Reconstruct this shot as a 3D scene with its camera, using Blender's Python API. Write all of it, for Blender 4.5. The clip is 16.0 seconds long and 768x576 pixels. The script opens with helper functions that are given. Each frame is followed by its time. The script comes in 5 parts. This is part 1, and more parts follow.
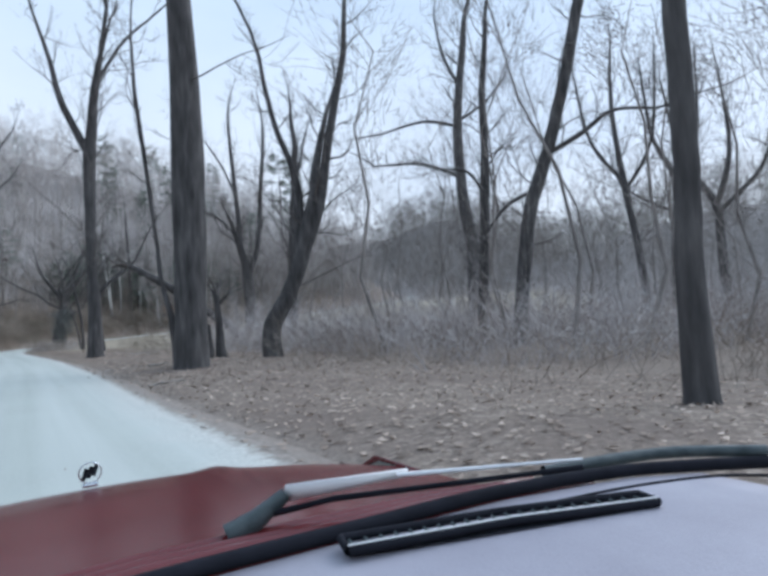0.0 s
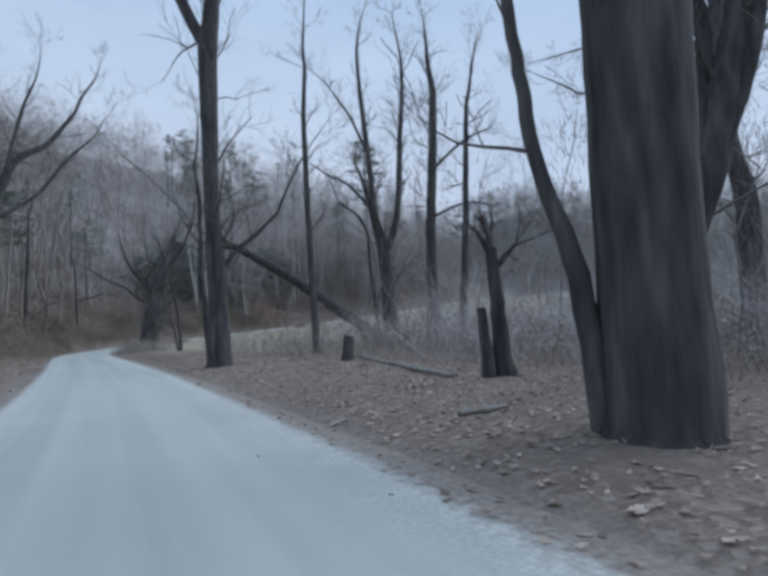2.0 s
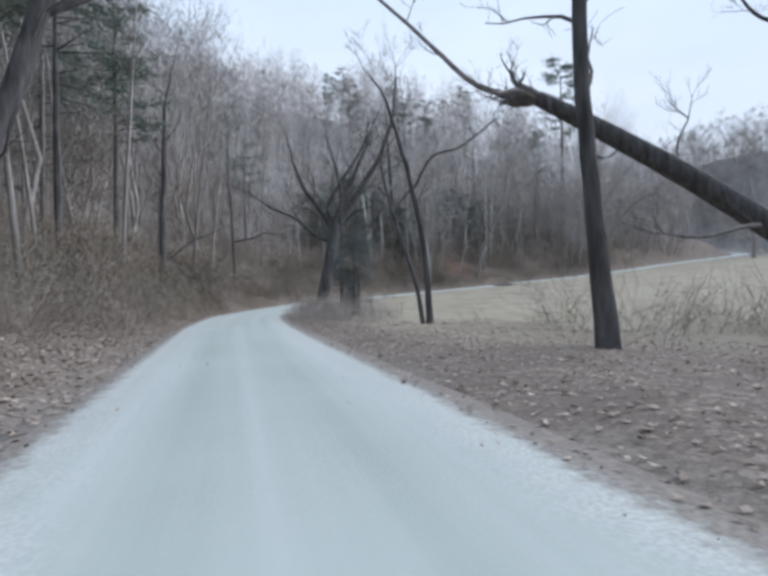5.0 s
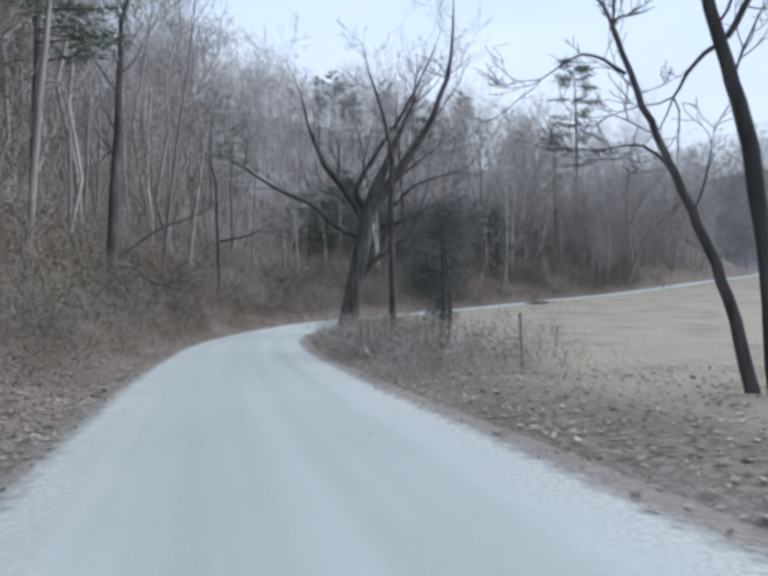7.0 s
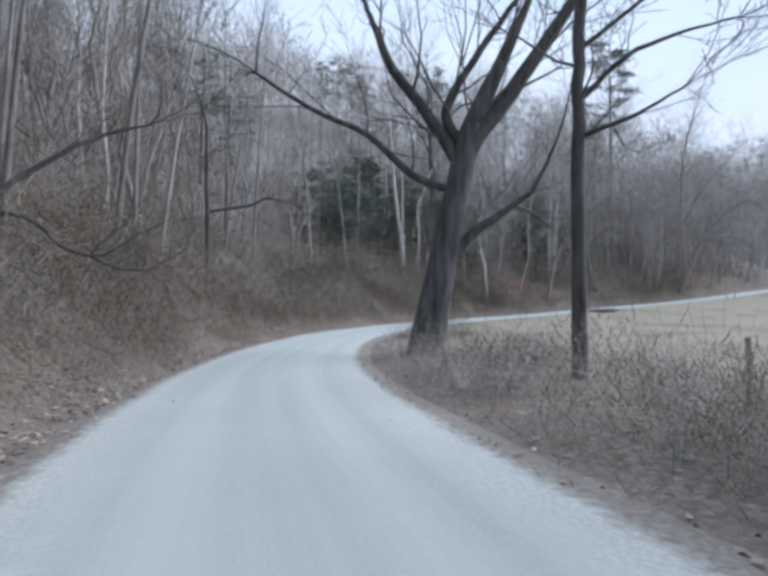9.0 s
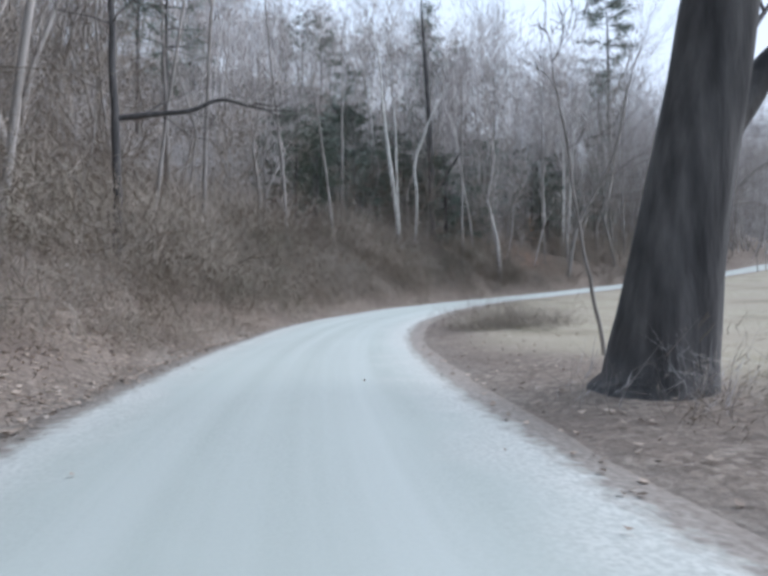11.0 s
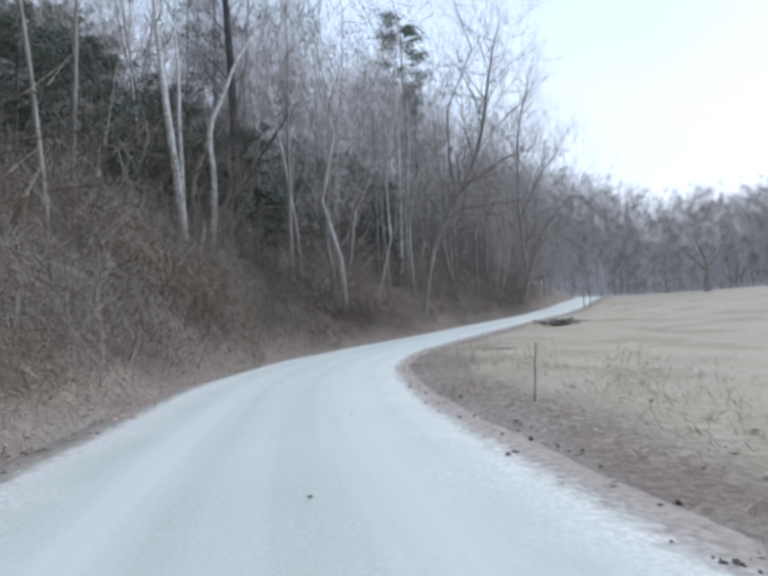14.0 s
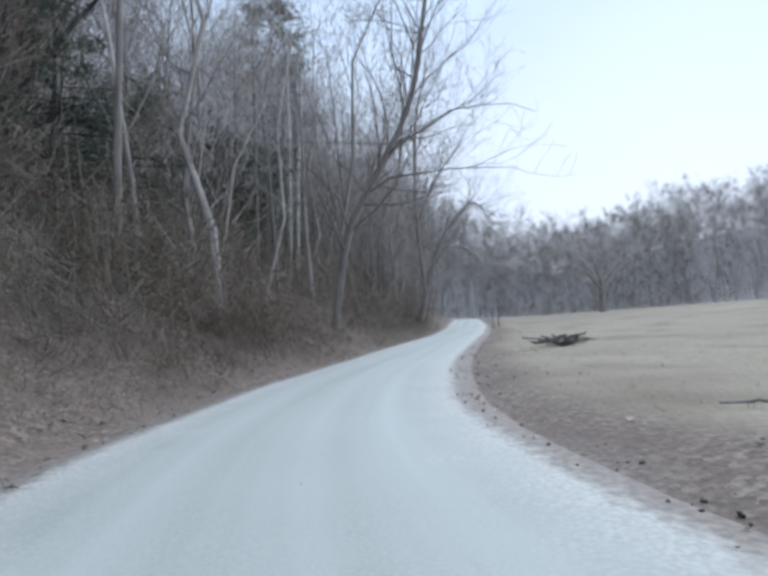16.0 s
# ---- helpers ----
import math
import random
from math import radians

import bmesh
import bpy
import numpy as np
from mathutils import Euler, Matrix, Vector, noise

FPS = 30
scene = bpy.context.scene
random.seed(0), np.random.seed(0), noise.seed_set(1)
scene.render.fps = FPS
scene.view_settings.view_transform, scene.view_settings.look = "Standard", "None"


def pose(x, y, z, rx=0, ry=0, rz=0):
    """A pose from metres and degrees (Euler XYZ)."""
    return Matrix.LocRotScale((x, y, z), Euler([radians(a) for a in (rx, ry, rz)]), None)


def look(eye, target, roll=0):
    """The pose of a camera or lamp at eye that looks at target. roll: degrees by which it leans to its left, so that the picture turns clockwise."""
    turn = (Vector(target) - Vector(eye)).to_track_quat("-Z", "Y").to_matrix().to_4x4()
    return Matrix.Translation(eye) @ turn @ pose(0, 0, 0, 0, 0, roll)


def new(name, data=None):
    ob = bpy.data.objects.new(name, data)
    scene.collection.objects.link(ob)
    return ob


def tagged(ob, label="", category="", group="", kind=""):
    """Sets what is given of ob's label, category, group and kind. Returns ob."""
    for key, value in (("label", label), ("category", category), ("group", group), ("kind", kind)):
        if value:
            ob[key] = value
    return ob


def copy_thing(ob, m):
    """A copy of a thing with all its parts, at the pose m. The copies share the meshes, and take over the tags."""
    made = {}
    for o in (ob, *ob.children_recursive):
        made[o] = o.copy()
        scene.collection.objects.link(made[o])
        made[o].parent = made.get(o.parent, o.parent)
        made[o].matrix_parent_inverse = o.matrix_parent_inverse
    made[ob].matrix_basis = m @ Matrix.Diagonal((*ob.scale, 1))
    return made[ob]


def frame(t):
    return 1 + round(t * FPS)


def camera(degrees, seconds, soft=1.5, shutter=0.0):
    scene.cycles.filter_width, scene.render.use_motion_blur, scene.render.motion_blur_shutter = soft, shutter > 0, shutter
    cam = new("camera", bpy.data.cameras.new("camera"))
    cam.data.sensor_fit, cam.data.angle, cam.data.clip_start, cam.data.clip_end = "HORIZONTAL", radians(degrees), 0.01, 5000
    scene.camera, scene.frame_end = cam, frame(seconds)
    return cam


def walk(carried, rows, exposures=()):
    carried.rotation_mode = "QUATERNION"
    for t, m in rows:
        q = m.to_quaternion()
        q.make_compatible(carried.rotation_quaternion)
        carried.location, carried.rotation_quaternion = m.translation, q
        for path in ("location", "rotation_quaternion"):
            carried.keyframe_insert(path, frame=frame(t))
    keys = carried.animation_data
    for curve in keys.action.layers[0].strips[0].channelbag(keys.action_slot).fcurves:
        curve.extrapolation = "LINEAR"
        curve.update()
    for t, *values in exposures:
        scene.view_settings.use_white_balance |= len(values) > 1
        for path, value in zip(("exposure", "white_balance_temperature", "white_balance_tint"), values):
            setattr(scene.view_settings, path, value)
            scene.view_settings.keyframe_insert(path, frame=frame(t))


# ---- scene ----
# ---- camera ----
PATH = [
    (0.0, 0.00, 0.00, 1.369, -32.51, 3.54, -2.76), (0.5, -0.10, 4.02, 1.354, -33.42, 4.14, -1.91),
    (1.0, -0.12, 7.96, 1.342, -32.81, 4.32, -2.05), (1.5, -0.17, 11.81, 1.360, -29.85, 4.34, -1.88),
    (2.0, -0.22, 15.79, 1.376, -26.12, 3.88, -2.60), (2.5, -0.18, 20.02, 1.359, -18.91, 3.57, -0.76),
    (3.0, -0.13, 24.91, 1.329, -13.50, 1.76, -0.75), (3.5, -0.12, 29.46, 1.279, -9.19, 1.04, -1.21),
    (4.0, -0.28, 34.09, 1.299, -9.79, 0.05, -1.04), (4.2, -0.44, 35.96, 1.304, -10.72, -0.68, -1.69),
    (6.3, -1.76, 51.12, 1.388, -13.87, 2.85, 0.25), (6.5, -1.90, 52.49, 1.379, -13.78, 2.50, -0.35),
    (7.0, -2.17, 55.81, 1.336, -14.21, 2.28, -0.30), (7.5, -2.41, 59.15, 1.315, -14.67, 2.28, 0.35),
    (8.0, -2.62, 62.31, 1.293, -14.68, 2.26, 0.55), (8.5, -2.60, 65.64, 1.324, -14.76, 2.58, 0.20),
    (9.0, -2.57, 69.06, 1.327, -15.19, 2.83, 0.95), (9.2, -2.55, 70.42, 1.323, -15.12, 2.73, 0.65),
    (11.3, -1.44, 82.56, 1.158, -20.45, 0.68, -0.09), (11.5, -1.28, 83.83, 1.159, -21.79, 0.44, -0.06),
    (12.0, -0.80, 86.99, 1.191, -24.27, 1.08, -0.37), (12.5, -0.09, 90.02, 1.250, -27.65, 2.84, -1.07),
    (13.0, 0.86, 92.98, 1.293, -33.85, 3.95, -1.10), (13.5, 1.98, 95.95, 1.328, -39.28, 4.80, -1.53),
    (14.0, 3.28, 98.86, 1.408, -42.96, 5.53, -2.17), (14.5, 4.87, 101.66, 1.573, -46.45, 5.33, -2.62),
    (15.0, 6.62, 104.58, 1.649, -49.75, 5.43, -3.01), (15.5, 8.62, 107.38, 1.672, -53.98, 6.41, -2.94),
    (16.0, 10.86, 109.86, 1.704, -58.49, 7.43, -2.85),
]


def aim(x, y, z, yaw, pitch, roll):
    """A camera pose from a place, a turn to the left of +y, a tilt up and a roll, in degrees."""
    a, b = radians(yaw), radians(pitch)
    ahead = Vector((-math.sin(a) * math.cos(b), math.cos(a) * math.cos(b), math.sin(b)))
    return look((x, y, z), Vector((x, y, z)) + ahead, roll)


cam = camera(68.28, 16.0, soft=3.6, shutter=0.0)
walk(cam, [(t, aim(*row)) for t, *row in PATH], exposures=[(0.0, 0.20, 5550, 9), (0.6, -0.06, 5400, 9), (1.0, -0.20, 5350, 9), (2.0, -0.26, 5350, 10), (3.0, -0.06, 5550, 11), (4.2, 0.22, 5700, 11), (7.0, 0.28, 5650, 11), (9.2, 0.36, 5600, 12), (11.3, 0.52, 5700, 12), (12.5, 0.52, 5700, 12), (14.5, 0.42, 5650, 12), (16.0, 0.30, 5600, 11)])

# ---- sky and sun ----
SUN_AZ, SUN_EL = 88.0, 26.0      # degrees to the right of +y, and above the horizon
world = bpy.data.worlds.new("world")
scene.world = world
world.use_nodes = True
wt = world.node_tree
sky = wt.nodes.new("ShaderNodeTexSky")
sky.sky_type, sky.sun_disc = "NISHITA", False
sky.sun_elevation, sky.sun_rotation = radians(SUN_EL), radians(SUN_AZ)
sky.air_density, sky.dust_density, sky.ozone_density = 1.0, 0.3, 2.0
sky_coord = wt.nodes.new("ShaderNodeTexCoord")
sky_map = wt.nodes.new("ShaderNodeMapping")
sky_map.inputs["Scale"].default_value = (1.0, 1.0, 2.6)
sky_noise = wt.nodes.new("ShaderNodeTexNoise")
sky_noise.inputs["Scale"].default_value = 2.4
sky_noise.inputs["Detail"].default_value = 6.0
sky_ramp = wt.nodes.new("ShaderNodeValToRGB")
sky_ramp.color_ramp.elements[0].position, sky_ramp.color_ramp.elements[1].position = 0.30, 0.72
sky_ramp.color_ramp.elements[0].color, sky_ramp.color_ramp.elements[1].color = (0.76, 0.76, 0.76, 1), (0.97, 0.97, 0.97, 1)
sky_mix = wt.nodes.new("ShaderNodeMixRGB")
sky_up = wt.nodes.new("ShaderNodeSeparateXYZ")
sky_veil = wt.nodes.new("ShaderNodeValToRGB")
sky_veil.color_ramp.elements[0].position, sky_veil.color_ramp.elements[1].position = 0.06, 0.60
sky_veil.color_ramp.elements[0].color, sky_veil.color_ramp.elements[1].color = (0.98, 0.93, 0.87, 1), (0.72, 0.83, 0.93, 1)
sky_gain = wt.nodes.new("ShaderNodeMixRGB")
sky_gain.blend_type = "MULTIPLY"
sky_gain.inputs[0].default_value = 1.0
sky_gain.inputs[2].default_value = (10.3, 10.3, 10.3, 1)
back = wt.nodes["Background"]
back.inputs[1].default_value = 0.092
wt.links.new(sky_coord.outputs["Generated"], sky_map.inputs[0])
wt.links.new(sky_coord.outputs["Generated"], sky_up.inputs[0])
wt.links.new(sky_up.outputs["Z"], sky_veil.inputs[0])
wt.links.new(sky_veil.outputs[0], sky_gain.inputs[1])
wt.links.new(sky_gain.outputs[0], sky_mix.inputs[2])
wt.links.new(sky_map.outputs[0], sky_noise.inputs["Vector"])
wt.links.new(sky_noise.outputs[0], sky_ramp.inputs[0])
wt.links.new(sky_ramp.outputs[0], sky_mix.inputs[0])
wt.links.new(sky.outputs[0], sky_mix.inputs[1])
wt.links.new(sky_mix.outputs[0], back.inputs[0])
sun = new("sun", bpy.data.lights.new("sun", "SUN"))
sun.data.energy, sun.data.angle, sun.data.color = 2.9, radians(60), (1.0, 0.95, 0.90)
s_az, s_el = radians(SUN_AZ), radians(SUN_EL)
sun.matrix_world = look((0, 0, 0), (-math.sin(s_az) * math.cos(s_el), -math.cos(s_az) * math.cos(s_el), -math.sin(s_el)))


# ---- materials ----
def material(name, stops, scale=4.0, detail=6.0, rough=0.9, bump=0.3, bump_scale=None, stretch=(1, 1, 1), vary="", vary_by=0.3, fleck=None, metal=0.0):
    """A procedural surface: a colour ramp over noise, fine relief, and a lightness that varies from piece to piece."""
    m = bpy.data.materials.new(name)
    m.use_nodes = True
    nt = m.node_tree
    bsdf = nt.nodes["Principled BSDF"]
    bsdf.inputs["Roughness"].default_value, bsdf.inputs["Metallic"].default_value = rough, metal
    bsdf.inputs["Specular IOR Level"].default_value = 0.25
    co = nt.nodes.new("ShaderNodeTexCoord")
    mp = nt.nodes.new("ShaderNodeMapping")
    mp.inputs["Scale"].default_value = stretch
    nt.links.new(co.outputs["Object"], mp.inputs[0])
    no = nt.nodes.new("ShaderNodeTexNoise")
    no.inputs["Scale"].default_value, no.inputs["Detail"].default_value = scale, detail
    nt.links.new(mp.outputs[0], no.inputs["Vector"])
    rp = nt.nodes.new("ShaderNodeValToRGB")
    ramp = rp.color_ramp
    while len(ramp.elements) < len(stops):
        ramp.elements.new(0.5)
    for e, (at, c) in zip(ramp.elements, stops):
        e.position, e.color = at, (*c, 1)
    nt.links.new(no.outputs[0], rp.inputs[0])
    colour = rp.outputs[0]
    if fleck:
        size, amount, tint = fleck
        vo = nt.nodes.new("ShaderNodeTexVoronoi")
        vo.inputs["Scale"].default_value = size
        nt.links.new(mp.outputs[0], vo.inputs["Vector"])
        gt = nt.nodes.new("ShaderNodeMath")
        gt.operation = "LESS_THAN"
        gt.inputs[1].default_value = amount
        nt.links.new(vo.outputs["Distance"], gt.inputs[0])
        fm = nt.nodes.new("ShaderNodeMixRGB")
        fm.inputs[2].default_value = (*tint, 1)
        nt.links.new(gt.outputs[0], fm.inputs[0])
        nt.links.new(colour, fm.inputs[1])
        colour = fm.outputs[0]
    if vary:
        if vary == "island":
            src = nt.nodes.new("ShaderNodeNewGeometry").outputs["Random Per Island"]
        else:
            src = nt.nodes.new("ShaderNodeObjectInfo").outputs["Random"]
        mr = nt.nodes.new("ShaderNodeMapRange")
        mr.inputs["To Min"].default_value, mr.inputs["To Max"].default_value = 1 - vary_by, 1 + vary_by
        nt.links.new(src, mr.inputs[0])
        hs = nt.nodes.new("ShaderNodeHueSaturation")
        nt.links.new(mr.outputs[0], hs.inputs["Value"])
        nt.links.new(colour, hs.inputs["Color"])
        colour = hs.outputs[0]
    nt.links.new(colour, bsdf.inputs["Base Color"])
    if bump:
        bn = nt.nodes.new("ShaderNodeTexNoise")
        bn.inputs["Scale"].default_value, bn.inputs["Detail"].default_value = bump_scale or scale * 4, 5
        nt.links.new(mp.outputs[0], bn.inputs["Vector"])
        bp = nt.nodes.new("ShaderNodeBump")
        bp.inputs["Strength"].default_value, bp.inputs["Distance"].default_value = bump, 0.03
        nt.links.new(bn.outputs[0], bp.inputs["Height"])
        nt.links.new(bp.outputs[0], bsdf.inputs["Normal"])
    return m


M_BARK = material("bark", [(0.3, (0.045, 0.044, 0.045)), (0.55, (0.095, 0.092, 0.092)), (0.75, (0.16, 0.152, 0.15))], 5, rough=0.95, bump=0.9, bump_scale=14, stretch=(1, 1, 0.18), vary="object", vary_by=0.15)
M_TWIG = material("twig", [(0.3, (0.085, 0.08, 0.078)), (0.7, (0.155, 0.145, 0.14))], 3, bump=0)
# woods bark and twigs: the haze among the trees is put into their pale colour
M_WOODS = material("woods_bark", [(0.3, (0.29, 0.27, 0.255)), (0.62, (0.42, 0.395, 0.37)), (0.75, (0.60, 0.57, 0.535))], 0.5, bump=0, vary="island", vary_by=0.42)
M_HAZE = material("hazy_twigs", [(0.3, (0.40, 0.37, 0.36)), (0.7, (0.52, 0.485, 0.465))], 0.12, bump=0, vary="island", vary_by=0.15)
M_FOREST = material("grey_bark", [(0.3, (0.18, 0.168, 0.157)), (0.55, (0.285, 0.265, 0.25)), (0.75, (0.375, 0.35, 0.33))], 5, rough=0.95, bump=0.7, bump_scale=14, stretch=(1, 1, 0.18), vary="object", vary_by=0.2)
M_BIRCH = material("birch_bark", [(0.3, (0.40, 0.39, 0.36)), (0.6, (0.66, 0.65, 0.62))], 3, rough=0.7, bump=0.2, stretch=(1, 1, 2.5), fleck=(2.2, 0.16, (0.06, 0.055, 0.05)))
M_BRUSH = material("brush", [(0.3, (0.235, 0.20, 0.17)), (0.7, (0.36, 0.315, 0.27))], 0.35, bump=0, vary="island", vary_by=0.22)
M_VINE = material("vines", [(0.34, (0.19, 0.175, 0.135)), (0.5, (0.24, 0.205, 0.165)), (0.66, (0.315, 0.27, 0.225))], 0.35, bump=0, vary="island", vary_by=0.12)
M_LEAF = material("dead_leaf", [(0.3, (0.23, 0.18, 0.145)), (0.5, (0.36, 0.29, 0.235)), (0.72, (0.52, 0.435, 0.36))], 1.5, bump=0, vary="island", vary_by=0.4)
M_PALELEAF = material("pale_leaf", [(0.3, (0.50, 0.36, 0.24)), (0.7, (0.66, 0.50, 0.36))], 2, bump=0, vary="island", vary_by=0.3)
M_GRASS = material("dry_grass", [(0.3, (0.40, 0.34, 0.25)), (0.7, (0.58, 0.50, 0.38))], 0.6, bump=0, vary="island", vary_by=0.3)
M_NEEDLE = material("needles", [(0.3, (0.15, 0.19, 0.16)), (0.7, (0.23, 0.27, 0.235))], 1.2, bump=0, vary="island", vary_by=0.3)
M_CEDAR = material("cedar_sprays", [(0.3, (0.18, 0.20, 0.20)), (0.7, (0.26, 0.28, 0.28))], 1.2, bump=0, vary="island", vary_by=0.25)
M_DEADWOOD = material("dead_wood", [(0.3, (0.22, 0.2, 0.18)), (0.7, (0.48, 0.45, 0.41))], 6, bump=0.5, stretch=(1, 1, 0.3))
M_STONE = material("stone", [(0.3, (0.2, 0.19, 0.18)), (0.7, (0.42, 0.4, 0.38))], 8, bump=0.5)


def mix_rgb(nt, fac, a, b):
    n = nt.nodes.new("ShaderNodeMixRGB")
    for i, v in ((0, fac), (1, a), (2, b)):
        if isinstance(v, (tuple, float, int)):
            n.inputs[i].default_value = (*v, 1) if isinstance(v, tuple) else v
        else:
            nt.links.new(v, n.inputs[i])
    return n.outputs[0]


def noise_ramp(nt, vector, scale, lo, hi, detail=6):
    n = nt.nodes.new("ShaderNodeTexNoise")
    n.inputs["Scale"].default_value, n.inputs["Detail"].default_value = scale, detail
    nt.links.new(vector, n.inputs["Vector"])
    r = nt.nodes.new("ShaderNodeMapRange")
    r.inputs["From Min"].default_value, r.inputs["From Max"].default_value = lo, hi
    nt.links.new(n.outputs[0], r.inputs[0])
    return r.outputs[0]


def litter_colour(nt, co):
    """Matted leaf litter: brown leaves of many shades over dark soil."""
    vo = nt.nodes.new("ShaderNodeTexVoronoi")
    vo.inputs["Scale"].default_value = 13
    nt.links.new(co, vo.inputs["Vector"])
    bw = nt.nodes.new("ShaderNodeSeparateColor")
    nt.links.new(vo.outputs["Color"], bw.inputs[0])
    rp = nt.nodes.new("ShaderNodeValToRGB")
    while len(rp.color_ramp.elements) < 4:
        rp.color_ramp.elements.new(0.5)
    for e, (at, c) in zip(rp.color_ramp.elements, [(0.0, (0.125, 0.10, 0.085)), (0.4, (0.225, 0.183, 0.15)), (0.75, (0.30, 0.247, 0.20)), (1.0, (0.46, 0.39, 0.33))]):
        e.position, e.color = at, (*c, 1)
    nt.links.new(bw.outputs[0], rp.inputs[0])
    fine = mix_rgb(nt, noise_ramp(nt, co, 22, 0.35, 0.65), (0.17, 0.138, 0.115), (0.33, 0.275, 0.23))
    both = mix_rgb(nt, 0.45, rp.outputs[0], fine)
    return mix_rgb(nt, noise_ramp(nt, co, 0.45, 0.42, 0.72), both, (0.205, 0.165, 0.14))


def dirt_colour(nt, co):
    """Dusty crushed stone and soil along the lane."""
    return mix_rgb(nt, noise_ramp(nt, co, 16, 0.35, 0.65), (0.20, 0.172, 0.148), (0.35, 0.31, 0.27))


def ground_material():
    """Leaf litter in the woods, dry mown grass on the field, dirt by the lane, a patch of red clay on the bank."""
    m = bpy.data.materials.new("ground")
    m.use_nodes = True
    nt = m.node_tree
    bsdf = nt.nodes["Principled BSDF"]
    bsdf.inputs["Roughness"].default_value = 1.0
    bsdf.inputs["Specular IOR Level"].default_value = 0.1
    co = nt.nodes.new("ShaderNodeTexCoord").outputs["Object"]

    def value(name):
        at = nt.nodes.new("ShaderNodeAttribute")
        at.attribute_name = name
        return at.outputs["Fac"]

    grass = mix_rgb(nt, noise_ramp(nt, co, 7, 0.3, 0.7), (0.31, 0.27, 0.205), (0.45, 0.395, 0.31))
    grass = mix_rgb(nt, noise_ramp(nt, co, 0.9, 0.45, 0.75), grass, (0.345, 0.315, 0.225))
    grass = mix_rgb(nt, noise_ramp(nt, co, 0.10, 0.42, 0.66), grass, (0.35, 0.30, 0.235))
    grass = mix_rgb(nt, noise_ramp(nt, co, 0.33, 0.5, 0.72), grass, (0.255, 0.22, 0.165))
    both = mix_rgb(nt, value("field"), litter_colour(nt, co), grass)
    # distant slopes: litter greyed to the haze tone of the twigs above it
    both = mix_rgb(nt, value("hill"), both, mix_rgb(nt, noise_ramp(nt, co, 1.2, 0.35, 0.65), (0.235, 0.215, 0.205), (0.35, 0.322, 0.305)))
    clay = mix_rgb(nt, noise_ramp(nt, co, 3, 0.3, 0.7), (0.33, 0.19, 0.13), (0.45, 0.29, 0.21))
    both = mix_rgb(nt, value("clay"), both, clay)
    both = mix_rgb(nt, value("verge"), both, dirt_colour(nt, co))
    nt.links.new(both, bsdf.inputs["Base Color"])
    bn = nt.nodes.new("ShaderNodeTexNoise")
    bn.inputs["Scale"].default_value, bn.inputs["Detail"].default_value = 12, 6
    nt.links.new(co, bn.inputs["Vector"])
    bp = nt.nodes.new("ShaderNodeBump")
    bp.inputs["Strength"].default_value, bp.inputs["Distance"].default_value = 0.6, 0.05
    nt.links.new(bn.outputs[0], bp.inputs["Height"])
    nt.links.new(bp.outputs[0], bsdf.inputs["Normal"])
    return m


